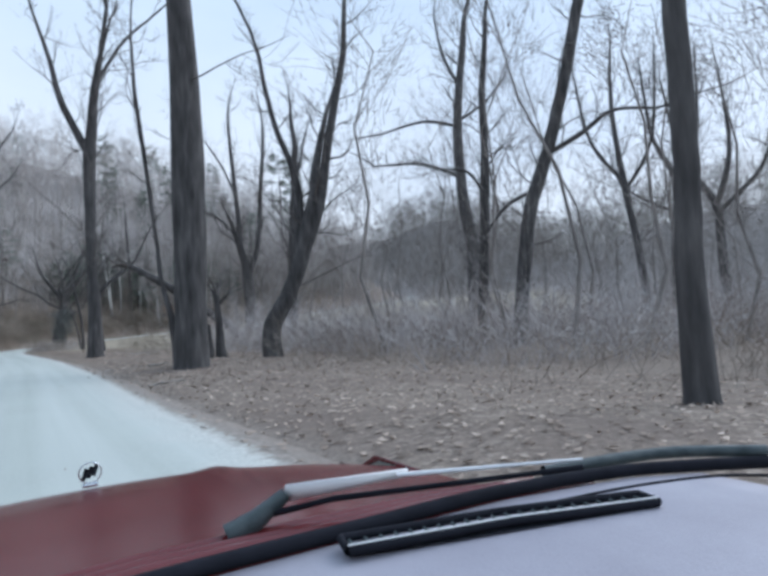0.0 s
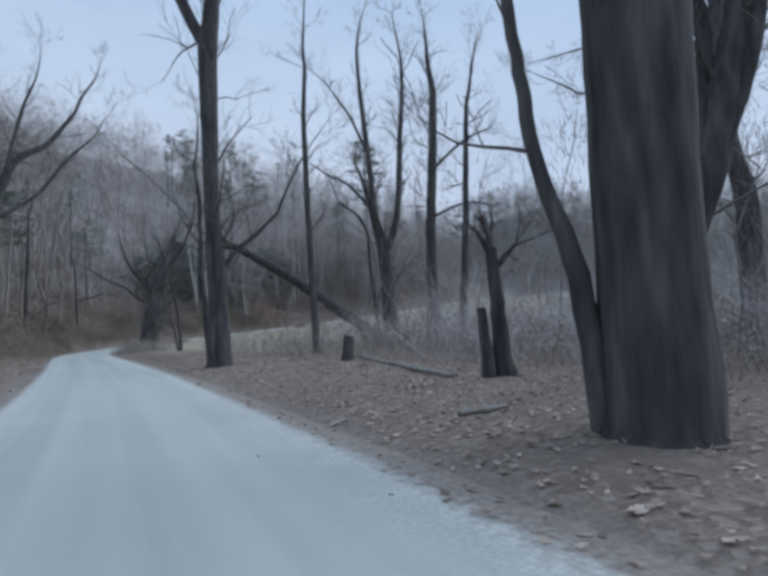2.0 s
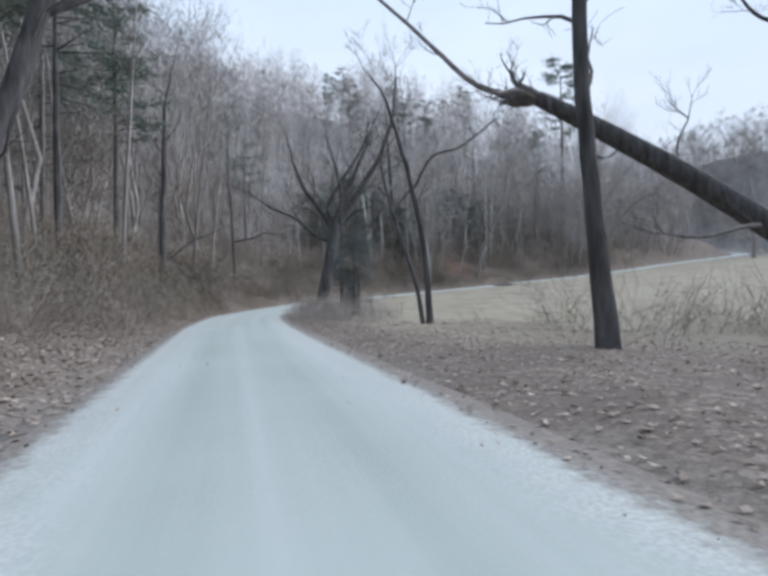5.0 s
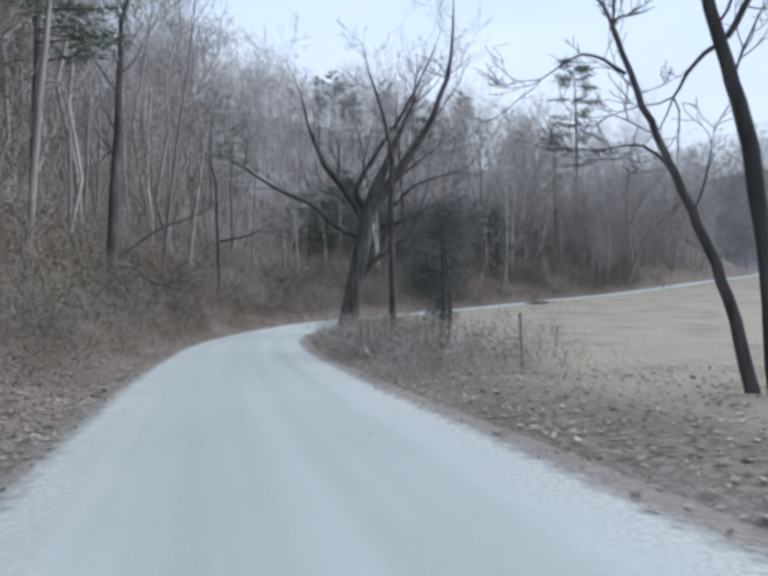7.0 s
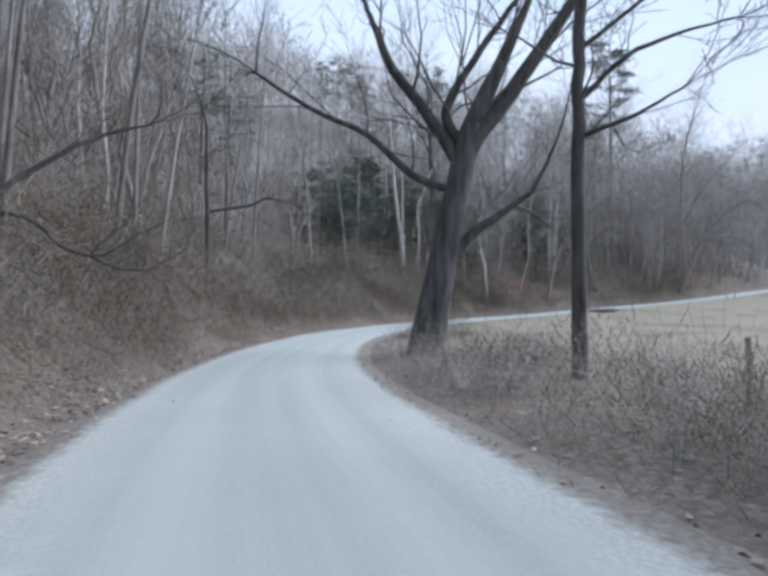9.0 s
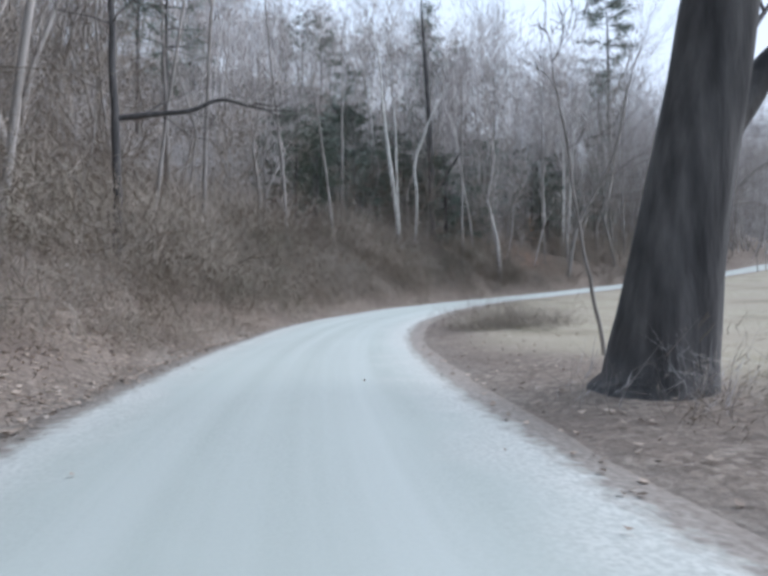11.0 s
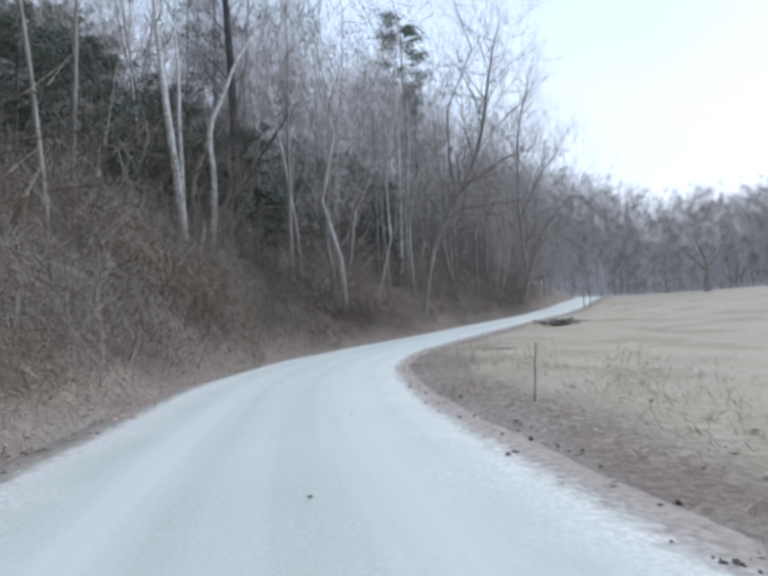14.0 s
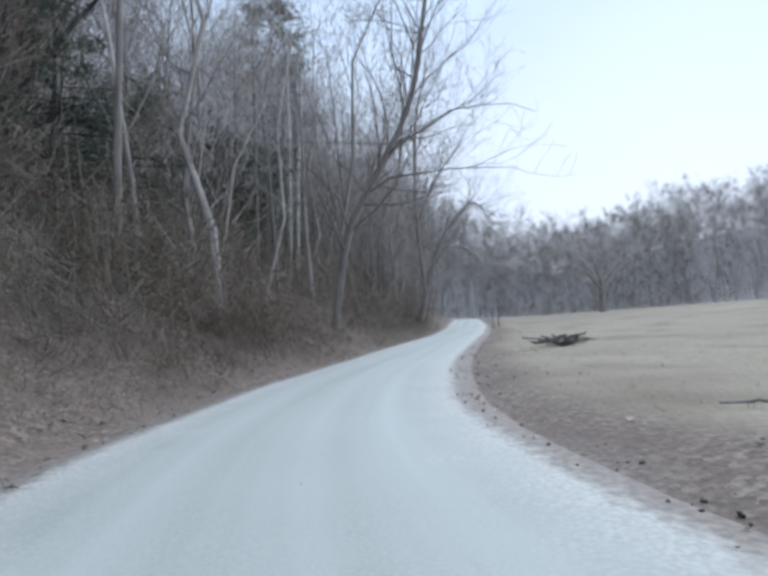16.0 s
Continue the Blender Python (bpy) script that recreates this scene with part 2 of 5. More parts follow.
def road_material():
    """Worn chip-sealed road: pale stones, darker middle, dusty gravel along the edges (u is metres from the middle)."""
    m = bpy.data.materials.new("road")
    m.use_nodes = True
    nt = m.node_tree
    bsdf = nt.nodes["Principled BSDF"]
    bsdf.inputs["Roughness"].default_value = 0.85
    co = nt.nodes.new("ShaderNodeTexCoord")
    base = mix_rgb(nt, noise_ramp(nt, co.outputs["Object"], 40, 0.3, 0.7, 3), (0.35, 0.38, 0.34), (0.475, 0.50, 0.46))
    base = mix_rgb(nt, noise_ramp(nt, co.outputs["Object"], 0.35, 0.35, 0.7), base, (0.45, 0.485, 0.44))
    streak = nt.nodes.new("ShaderNodeMapping")
    streak.inputs["Scale"].default_value = (3.2, 0.06, 1)
    nt.links.new(co.outputs["UV"], streak.inputs[0])
    base = mix_rgb(nt, noise_ramp(nt, streak.outputs[0], 0.5, 0.35, 0.85, 4), base, (0.58, 0.605, 0.57))
    sep = nt.nodes.new("ShaderNodeSeparateXYZ")
    nt.links.new(co.outputs["UV"], sep.inputs[0])
    ab = nt.nodes.new("ShaderNodeMath")
    ab.operation = "ABSOLUTE"
    nt.links.new(sep.outputs[0], ab.inputs[0])
    wob = nt.nodes.new("ShaderNodeMath")
    wob.operation = "MULTIPLY_ADD"
    nt.links.new(noise_ramp(nt, co.outputs["Object"], 1.2, 0.3, 0.7), wob.inputs[0])
    wob.inputs[1].default_value = 0.5
    nt.links.new(ab.outputs[0], wob.inputs[2])
    edge = nt.nodes.new("ShaderNodeMapRange")
    edge.inputs["From Min"].default_value, edge.inputs["From Max"].default_value = 1.45, 2.2
    nt.links.new(wob.outputs[0], edge.inputs[0])
    gravel = mix_rgb(nt, noise_ramp(nt, co.outputs["Object"], 25, 0.35, 0.65, 2), (0.46, 0.465, 0.43), (0.63, 0.63, 0.585))
    both = mix_rgb(nt, edge.outputs[0], base, gravel)
    rag = nt.nodes.new("ShaderNodeMath")
    rag.operation = "MULTIPLY_ADD"
    nt.links.new(noise_ramp(nt, co.outputs["Object"], 7.5, 0.25, 0.75, 8), rag.inputs[0])
    rag.inputs[1].default_value = 0.26
    nt.links.new(ab.outputs[0], rag.inputs[2])
    for lo, hi, colour in ((2.02, 2.26, dirt_colour(nt, co.outputs["Object"])), (2.30, 2.75, litter_colour(nt, co.outputs["Object"]))):
        off = nt.nodes.new("ShaderNodeMapRange")
        off.inputs["From Min"].default_value, off.inputs["From Max"].default_value = lo, hi
        nt.links.new(rag.outputs[0], off.inputs[0])
        both = mix_rgb(nt, off.outputs[0], both, colour)
    nt.links.new(both, bsdf.inputs["Base Color"])
    bn = nt.nodes.new("ShaderNodeTexNoise")
    bn.inputs["Scale"].default_value, bn.inputs["Detail"].default_value = 60, 3
    nt.links.new(co.outputs["Object"], bn.inputs["Vector"])
    bp = nt.nodes.new("ShaderNodeBump")
    bp.inputs["Strength"].default_value, bp.inputs["Distance"].default_value = 0.15, 0.003
    nt.links.new(bn.outputs[0], bp.inputs["Height"])
    nt.links.new(bp.outputs[0], bsdf.inputs["Normal"])
    return m


M_GROUND, M_ROAD = ground_material(), road_material()

# ---- the lie of the land ----
ROAD_XY = [(0.1, -300), (0.1, -150), (0.1, -70), (0.1, -36), (0.1, -24), (0.1, -12), (0.15, 0), (0.0, 6), (-0.04, 12), (-0.03, 18), (-0.08, 24), (-0.2, 30), (-0.38, 36), (-0.66, 42), (-0.98, 47.9), (-1.36, 53.8), (-1.74, 59.8),
           (-2.05, 65.7), (-2.15, 71.6), (-2.0, 77.5), (-1.4, 83.3), (-0.2, 89.0), (1.5, 94.6), (3.9, 100.0), (7.1, 105.0), (10.8, 109.7), (15.1, 113.6), (20.3, 116.6), (25.8, 119.0),
           (31.4, 121.1), (37.0, 123.1), (42.7, 125.1), (48.4, 127.1), (54.0, 129.2), (65.2, 133.5), (76.2, 138.3), (87.2, 143.0), (98.2, 147.8), (107, 153), (113, 161), (116, 172), (117, 190), (118, 220), (120, 300)]
ROAD_Z = [(-300, 0.1), (-36, 0.1), (20, 0.1), (60, 0.07), (84, 0.02), (95, 0.16), (107, 0.50), (116, 0.80), (122, 1.10), (128, 1.45), (134, 1.85), (146, 2.75), (158, 3.6), (170, 4.65), (182, 5.8), (200, 7.3), (230, 9.7), (280, 15), (350, 22), (600, 30), (3500, 30)]


def smooth_line(points, step=1.0):
    p = np.array(points, float)
    out = []
    for i in range(len(p) - 1):
        p0, p1, p2, p3 = p[max(i - 1, 0)], p[i], p[i + 1], p[min(i + 2, len(p) - 1)]
        gap = np.linalg.norm(p2 - p1)
        n = max(2, int(gap / step)) if gap < 20 else max(8, int(gap / 4)) if gap < 200 else int(gap / 8)
        for k in range(n):
            t = k / n
            out.append(0.5 * (2 * p1 + (p2 - p0) * t + (2 * p0 - 5 * p1 + 4 * p2 - p3) * t * t + (3 * p1 - p0 - 3 * p2 + p3) * t ** 3))
    out.append(p[-1])
    return np.array(out)


LINE = smooth_line(ROAD_XY)
LINE = np.r_[[(0.1, y) for y in np.arange(-3000, -300, 15.0)], LINE, [(120, y) for y in np.arange(315, 3000, 15.0)]]
LINE_S = np.r_[0, np.cumsum(np.linalg.norm(np.diff(LINE, axis=0), axis=1))]
LINE_S -= LINE_S[np.abs(LINE[:, 1]).argmin()]
LINE_Z = np.interp(LINE_S, *zip(*ROAD_Z))
tang = np.gradient(LINE, axis=0)
tang /= np.linalg.norm(tang, axis=1)[:, None]
NORM = np.c_[-tang[:, 1], tang[:, 0]]


SHOULDER, FALL = [0, 1.0, 2.0, 2.3, 2.6, 3.0, 4.0], [0.03, 0.02, 0.0, -0.025, -0.06, -0.16, -9.0]


def ss(a, b, x):
    t = np.clip((np.asarray(x, float) - a) / (b - a), 0, 1)
    return t * t * (3 - 2 * t)


def lumps(x, y, size, seed=0.0):
    """Cheap smooth unevenness, about -1 to 1."""
    return (np.sin(x / size + seed) * np.cos(y / size * 1.13 + seed * 2) + np.sin((x + y * 0.7) / size * 1.9 + seed) * 0.5 + np.cos((y - x * 0.6) / size * 2.7 + seed * 3) * 0.3) / 1.8


def land(x, y):
    """For places: height, metres from the road's middle (left +), way along the road, and how much it is open field."""
    x, y = np.atleast_1d(np.asarray(x, float)), np.atleast_1d(np.asarray(y, float))
    h, d, s, fld = (np.empty(len(x)) for _ in range(4))
    for a in range(0, len(x), 8000):
        px, py = x[a:a + 8000], y[a:a + 8000]
        dx, dy = px[:, None] - LINE[None, :, 0], py[:, None] - LINE[None, :, 1]
        dist = np.hypot(dx, dy)
        i = dist.argmin(1)
        r = np.arange(len(px))
        near = dist[r, i]
        w = np.exp(-(dist - near[:, None]) / 3.0)
        zr = (w * LINE_Z).sum(1) / w.sum(1)
        side = dx[r, i] * NORM[i, 0] + dy[r, i] * NORM[i, 1]
        dd = np.where(side >= 0, near, -near)
        along = LINE_S[i]
        steep = ss(52, 76, along)
        low = 0.12 * np.clip(near - 2.4, 0, 7) + 0.58 * np.clip(near - 11, 0, None)
        high = 0.51 * np.clip(near - 2.9, 0, 8) + 0.60 * np.clip(near - 10.9, 0, None)
        rise = low * (1 - steep) + high * steep
        rise = 75 * (1 - np.exp(-rise / 75)) * 1.12
        left = zr + rise + lumps(px, py, 2.3, 1) * 0.25 * ss(3, 7, near) + (0.15 + lumps(px, py, 2.7, 8)) * 1.0 * ss(3.4, 8, near) * ss(58, 75, along) + lumps(px, py, 11, 2) * 1.2 * ss(12, 30, near)
        plane = np.interp(py, [5, 60, 85, 105, 125, 150], [0.0, 0.008, 0.025, 0.08, 0.088, 0.075]) * np.clip(px - 9, 0, None) * (1 - ss(160, 260, px))
        cx, cy = px - 30, py - 70
        rr, az = np.hypot(cx, cy), np.degrees(np.arctan2(cx, cy))
        amp = np.interp(az, [-180, -60, 0, 40, 46, 51, 56, 62, 68, 80, 95, 115, 140, 180], [25, 35, 42, 44, 40, 30, 21, 20, 25, 38, 44, 38, 30, 25])
        far = amp * ss(92, 215, rr) + lumps(px, py, 28, 4) * 4 * ss(120, 200, rr)
        fieldz = plane + far + lumps(px, py, 9, 3) * 0.12
        verge = zr + 0.10 * ss(2.4, 4.5, near) + lumps(px, py, 1.7, 5) * 0.08 * ss(2.6, 4, near)
        k = ss(4.5, 16 + 55 * ss(178, 215, along), near)
        right = verge * (1 - k) + fieldz * k
        hh = np.where(dd >= 0, left, right)
        hh = hh - 0.11 * (1 - ss(2.15, 3.0, near))
        h[a:a + 8000], d[a:a + 8000], s[a:a + 8000] = hh, dd, along
        edge = 3.6 - 0.6 * ss(88, 102, along) + (1.2 - 0.6 * ss(88, 102, along)) * lumps(px, py, 3, 6)
        fld[a:a + 8000] = np.where(dd < 0, ss(0, 1, (near - edge) / (2.5 - 1.4 * ss(88, 102, along))) * ss(52, 60, py + 0.35 * px) * (1 - ss(88, 100, rr)), 0)
    return h, d, s, fld


def surface(h, d, s):
    """The height of what lies on top: the ground, or the shoulder of the lane."""
    return np.maximum(h, np.interp(s, LINE_S, LINE_Z) + np.interp(np.abs(d), SHOULDER, FALL))


def high(x, y):
    return float(land([x], [y])[0][0])


class Faces:
    """Quads and triangles that belong to one run of vertices."""

    def __init__(self, quads, tris):
        self.quads, self.tris = quads, tris


def mesh_object(name, verts, faces, mat, parent=None, smooth=False):
    """One mesh object from arrays of vertices and faces."""
    me = bpy.data.meshes.new(name)
    verts = np.asarray(verts, np.float32)
    if not isinstance(faces, Faces):
        faces = Faces(np.asarray(faces), np.zeros((0, 3), int))
    quads, tris = faces.quads.astype(np.int32), faces.tris.astype(np.int32)
    me.vertices.add(len(verts))
    me.vertices.foreach_set("co", verts.ravel())
    me.loops.add(quads.size + tris.size)
    me.loops.foreach_set("vertex_index", np.r_[quads.ravel(), tris.ravel()])
    me.polygons.add(len(quads) + len(tris))
    me.polygons.foreach_set("loop_start", np.r_[np.arange(0, quads.size, 4), quads.size + np.arange(0, tris.size, 3)].astype(np.int32))
    if smooth:
        me.polygons.foreach_set("use_smooth", np.ones(len(me.polygons), bool))
    me.update(calc_edges=True)
    me.materials.append(mat)
    ob = new(name, me)
    ob.parent = parent
    return ob


def spread(lo, a, b, hi, fine, grow):
    """Coordinates that are fine from a to b and widen outwards."""
    mid = list(np.arange(a, b + fine, fine))
    q, st, right = mid[-1], fine, []
    while q < hi:
        st *= grow
        q += st
        right.append(q)
    q, st, left = mid[0], fine, []
    while q > lo:
        st *= grow
        q -= st
        left.append(q)
    return np.array(left[::-1] + mid + right)


gx, gy = spread(-2600, -16, 42, 2600, 0.7, 1.07), spread(-2600, -6, 136, 2600, 0.7, 1.07)
GX, GY = np.meshgrid(gx, gy)
gh, gd, gs, gf = land(GX.ravel(), GY.ravel())
ni, nj = len(gx), len(gy)
idx = np.arange(ni * nj).reshape(nj, ni)
gq = np.stack([idx[:-1, :-1], idx[:-1, 1:], idx[1:, 1:], idx[1:, :-1]], -1).reshape(-1, 4)
ground = mesh_object("ground", np.c_[GX.ravel(), GY.ravel(), gh], gq, M_GROUND, smooth=True)
tagged(ground, "leaf-strewn woodland floor and dry tan hayfield", "ground", kind="structure")
fa = ground.data.attributes.new("field", "FLOAT", "POINT")
fa.data.foreach_set("value", gf.astype(np.float32))
ca = ground.data.attributes.new("clay", "FLOAT", "POINT")
ca.data.foreach_set("value", np.exp(-((GX.ravel() - 29.0) / 3.4) ** 2 - ((GY.ravel() - 129.6) / 2.6) ** 2).astype(np.float32))
ha = ground.data.attributes.new("hill", "FLOAT", "POINT")
ha.data.foreach_set("value", (ss(10, 20, gd) + ss(86, 100, np.hypot(GX.ravel() - 30, GY.ravel() - 70)) * (gd < 0)).astype(np.float32))
va = ground.data.attributes.new("verge", "FLOAT", "POINT")
va.data.foreach_set("value", (1 - ss(2.2, 2.75, np.abs(gd) + 0.4 * lumps(GX.ravel(), GY.ravel(), 1.3, 7))).astype(np.float32))


def build_road():
    """The lane: a crowned strip whose dusty shoulders run out under the litter on both sides."""
    keep = (LINE_S >= -30) & (LINE_S <= 235)
    line, nrm, z, s = LINE[keep], NORM[keep], LINE_Z[keep], LINE_S[keep]
    us = np.array([-3.0, -2.5, -2.15, -1.9, -1.5, -1.0, -0.5, 0, 0.5, 1.0, 1.5, 1.9, 2.15, 2.5, 3.0])
    fall = np.interp(np.abs(us), SHOULDER, FALL)
    v, uv = [], []
    for i in range(len(line)):
        wide = 0.09 * float(lumps(s[i], 0, 2.1, 1)) + 0.08 * math.exp(-((s[i] - 112) / 14) ** 2)
        for k, u in enumerate(us):
            far = max(0.0, abs(u) - 1.0) / 1.0
            q = u + math.copysign(min(far, 1.0) * wide, u) - (0.10 * min(far, 1.0) if u > 0 else 0)
            v.append((*(line[i] + nrm[i] * q), z[i] + fall[k]))
            uv.append((u, s[i]))
    n = len(us)
    idx = np.arange(len(line) * n).reshape(-1, n)
    q = np.stack([idx[:-1, 1:], idx[:-1, :-1], idx[1:, :-1], idx[1:, 1:]], -1).reshape(-1, 4)
    ob = mesh_object("road", v, q, M_ROAD, smooth=True)
    lay = ob.data.uv_layers.new(name="UVMap")
    lay.data.foreach_set("uv", np.array(uv, np.float32)[q.ravel()].ravel())
    return tagged(ob, "narrow pale chip-sealed lane with dusty gravel edges", "road", kind="structure")


build_road()


# ---- growing things ----
class Geo:
    """Tubes and blades gathered into one mesh."""

    def __init__(self):
        self.v, self.q, self.t, self.n = [], [np.zeros((0, 4), int)], [np.zeros((0, 3), int)], 0

    def add(self, v, q):
        self.v.append(v)
        self.q.append(q + self.n)
        self.n += len(v)

    def tube(self, pts, rad, sides):
        pts, rad = np.asarray(pts, float), np.asarray(rad, float)
        t = np.gradient(pts, axis=0)
        t /= np.linalg.norm(t, axis=1)[:, None] + 1e-9
        ref = np.array([1.0, 0.2, 0.0]) if abs(t[0, 2]) > 0.6 else np.array([0, 0, 1.0])
        a = np.cross(t, ref)
        a /= np.linalg.norm(a, axis=1)[:, None] + 1e-9
        b = np.cross(t, a)
        ang = np.arange(sides) * 2 * np.pi / sides
        ring = np.cos(ang)[None, :, None] * a[:, None] + np.sin(ang)[None, :, None] * b[:, None]
        v = (pts[:, None] + ring * rad[:, None, None]).reshape(-1, 3)
        i = np.arange(len(pts) * sides).reshape(-1, sides)
        j = np.roll(i, -1, 1)
        self.add(v, np.stack([i[:-1], j[:-1], j[1:], i[1:]], -1).reshape(-1, 4))

    def blade(self, p, d, w):
        """A flat blade from p along d, tapering to its tip."""
        d = np.asarray(d, float)
        side = np.cross(d, (0.3, 0.5, 0.8))
        side *= w / (np.linalg.norm(side) + 1e-9)
        p = np.asarray(p, float)
        self.v.append(np.array([p - side, p + side, p + d]))
        self.t.append(np.array([[0, 1, 2]]) + self.n)
        self.n += 3

    def arrays(self):
        return np.concatenate(self.v), Faces(np.concatenate(self.q), np.concatenate(self.t))


def unit(v):
    return v / (np.linalg.norm(v) + 1e-9)


def limb(geo, rng, p, d, length, r, depth, kids, lift=0.07, wander=0.2, thin=0.006, sides=None):
    """A branch that wanders and lifts, with its own branches."""
    n = 5 if depth > 1 else (4 if depth else 3)
    pts, rad, p, d = [np.array(p, float)], [r], np.array(p, float), unit(np.array(d, float))
    for k in range(n):
        d = unit(d + rng.normal(0, wander, 3) + np.array([0, 0, lift]))
        p = p + d * length / n
        pts.append(p)
        rad.append(max(r * (1 - (k + 1) / n * 0.78), thin))
    geo.tube(pts, rad, sides or (5 if r > 0.045 else 4 if r > 0.02 else 3))
    if depth > 0:
        for _ in range(kids):
            f = rng.uniform(0.25, 1.0) * n
            k = min(int(f), n - 1)
            q = pts[k] + (pts[k + 1] - pts[k]) * (f - k)
            side = rng.normal(0, 1, 3)
            dd = unit(unit(pts[k + 1] - pts[k]) * 0.9 + unit(side) * 0.75 + np.array([0, 0, 0.15]))
            limb(geo, rng, q, dd, length * rng.uniform(0.35, 0.62), max(rad[k] * 0.55, thin), depth - 1, max(2, kids - 1), lift, wander, thin)


def curve(points, per=5):
    """A smooth run through x, y, z, radius rows."""
    p = np.array(points, float)
    out = []
    for i in range(len(p) - 1):
        p0, p1, p2, p3 = p[max(i - 1, 0)], p[i], p[i + 1], p[min(i + 2, len(p) - 1)]
        for k in range(per):
            t = k / per
            out.append(0.5 * (2 * p1 + (p2 - p0) * t + (2 * p0 - 5 * p1 + 4 * p2 - p3) * t * t + (3 * p1 - p0 - 3 * p2 + p3) * t ** 3))
    out.append(p[-1])
    return np.array(out)


SEED = [10]


def thing(name, x, y, z, label, category, group=""):
    ob = new(name)
    ob.location = (x, y, z)
    ob.empty_display_size = 0.3
    return tagged(ob, label, category, group)


def tree(name, x, y, stems, label, extend=7.0, bushy=1.0, low=2.5, bark=None, group="", twig=None, reach=1.0, limb_bark=None):
    """A bare tree: each stem is rows of x, y from the base, height, radius; smaller branches grow from the stems."""
    SEED[0] += 1
    rng = np.random.default_rng(SEED[0])
    z0 = high(x, y) - 0.05
    z0 = min(z0, stems[0][0][2])
    top = thing(name, x, y, z0, label, "tree", group)
    twigs = Geo()
    for si, st in enumerate(stems):
        st = [list(r) for r in st]
        for r in st:
            r[2] -= z0
        g = Geo()
        if si == 0:
            st[0][2] = -0.15
        c = curve(st)
        c[:, 0:2] += rng.normal(0, 0.012, (len(c), 2))
        main = si == 0
        ext = extend * min(1.0, c[-1, 3] * 9)
        if c[-1, 3] > 0.05 and ext > 1:
            d, p, r, m = unit(c[-1, :3] - c[-4, :3]), c[-1, :3].copy(), c[-1, 3], 6
            d = unit(d + np.array([0, 0, 0.5]))
            rows = []
            for k in range(m):
                d = unit(d + rng.normal(0, 0.09, 3))
                p = p + d * ext / m
                rows.append([*p, r * (1 - (k + 1) / m * 0.85)])
            c = np.r_[c, rows]
        rad = c[:, 3].copy()
        if main:
            rad[0] *= 1.25
        sides = 12 if c[0, 3] > 0.2 else 8 if c[0, 3] > 0.07 else 6
        g.tube(c[:, :3], rad, sides)
        v, q = g.arrays()
        ob = mesh_object("trunk" if main else "limb", v, q, bark or M_BARK if main or not limb_bark else limb_bark, top, smooth=True)
        run = np.r_[0, np.cumsum(np.linalg.norm(np.diff(c[:, :3], axis=0), axis=1))]
        at = 0.4
        while at < run[-1]:
            k = min(np.searchsorted(run, at), len(c) - 1)
            at += rng.uniform(0.5, 1.1) / bushy
            if c[k, 2] < low and main:
                continue
            if main and len(stems) == 1 and c[k, 2] < low * 1.5 and rng.random() < 0.5:
                continue
            along = unit(c[min(k + 1, len(c) - 1), :3] - c[max(k - 1, 0), :3])
            dd = unit(along * 0.65 + unit(rng.normal(0, 1, 3)) * 0.8 + np.array([0, 0, 0.15]))
            length = reach * rng.uniform(0.7, 1.5) * (1.0 + 5.5 * min(c[k, 3], 0.35))
            limb(twigs, rng, c[k, :3], dd, length, min(c[k, 3] * 0.32, 0.03 + 0.035 * rng.random()), 2, 4)
        tip = c[-1]
        for _ in range(3):
            limb(twigs, rng, tip[:3], unit(c[-1, :3] - c[-3, :3]) + rng.normal(0, 0.45, 3), 1.6 * reach, max(tip[3] * 0.8, 0.01), 2, 4)
    v, q = twigs.arrays()
    mesh_object("crown", v, q, twig or M_TWIG, top)
    return top


# ---- the trees along the lane ----
tree("oak_tree", 3.55, 37.9, [[(0.01, -0, 0.16, 0.51), (0.01, -0, 2.03, 0.39), (0, -0, 3.82, 0.36), (-0.12, 0.03, 6.66, 0.29), (-0.15, 0.01, 12.42, 0.38)],
    [(-0.15, 0.01, 12.42, 0.25), (-1.59, 0.14, 15.51, 0.19), (-2.18, 0.2, 18.07, 0.13), (-3.13, 0.29, 21.13, 0.07)],
    [(-0.1, 0.01, 12.42, 0.25), (0.2, -0.02, 15.76, 0.18), (0.96, -0.09, 22.06, 0.11)],
    [(0.49, -0.04, 17.33, 0.12), (1.88, -0.17, 19.91, 0.09), (3.91, -0.36, 22.25, 0.06)],
    [(0.22, -0.06, 3.87, 0.11), (0.77, -0.22, 4.59, 0.1), (1.42, -0.4, 5.14, 0.08), (2.2, -0.63, 5.93, 0.06)]],
     "tall bare oak with a dark furrowed trunk and low side limb", extend=8)
tree("oak_tree", 4.75, 19.8, [[(0.02, -0.02, 0.44, 0.60), (0.04, -0.03, 1.99, 0.53), (0.06, -0.04, 4.58, 0.54), (0.05, -0.03, 7.28, 0.56)]],
     "massive straight bare oak with dark bark beside the lane", extend=16, low=7, reach=1.5)
tree("maple_tree", 4.2, 20.3, [[(0.18, -0.18, 0.67, 0.15), (0.06, -0.05, 1.83, 0.12), (-0.15, 0.15, 2.81, 0.09), (-0.26, 0.25, 3.82, 0.08), (-0.34, 0.33, 4.98, 0.07), (-0.85, 0.3, 9.09, 0.08)]],
     "slender curved bare maple leaning beside a massive oak")
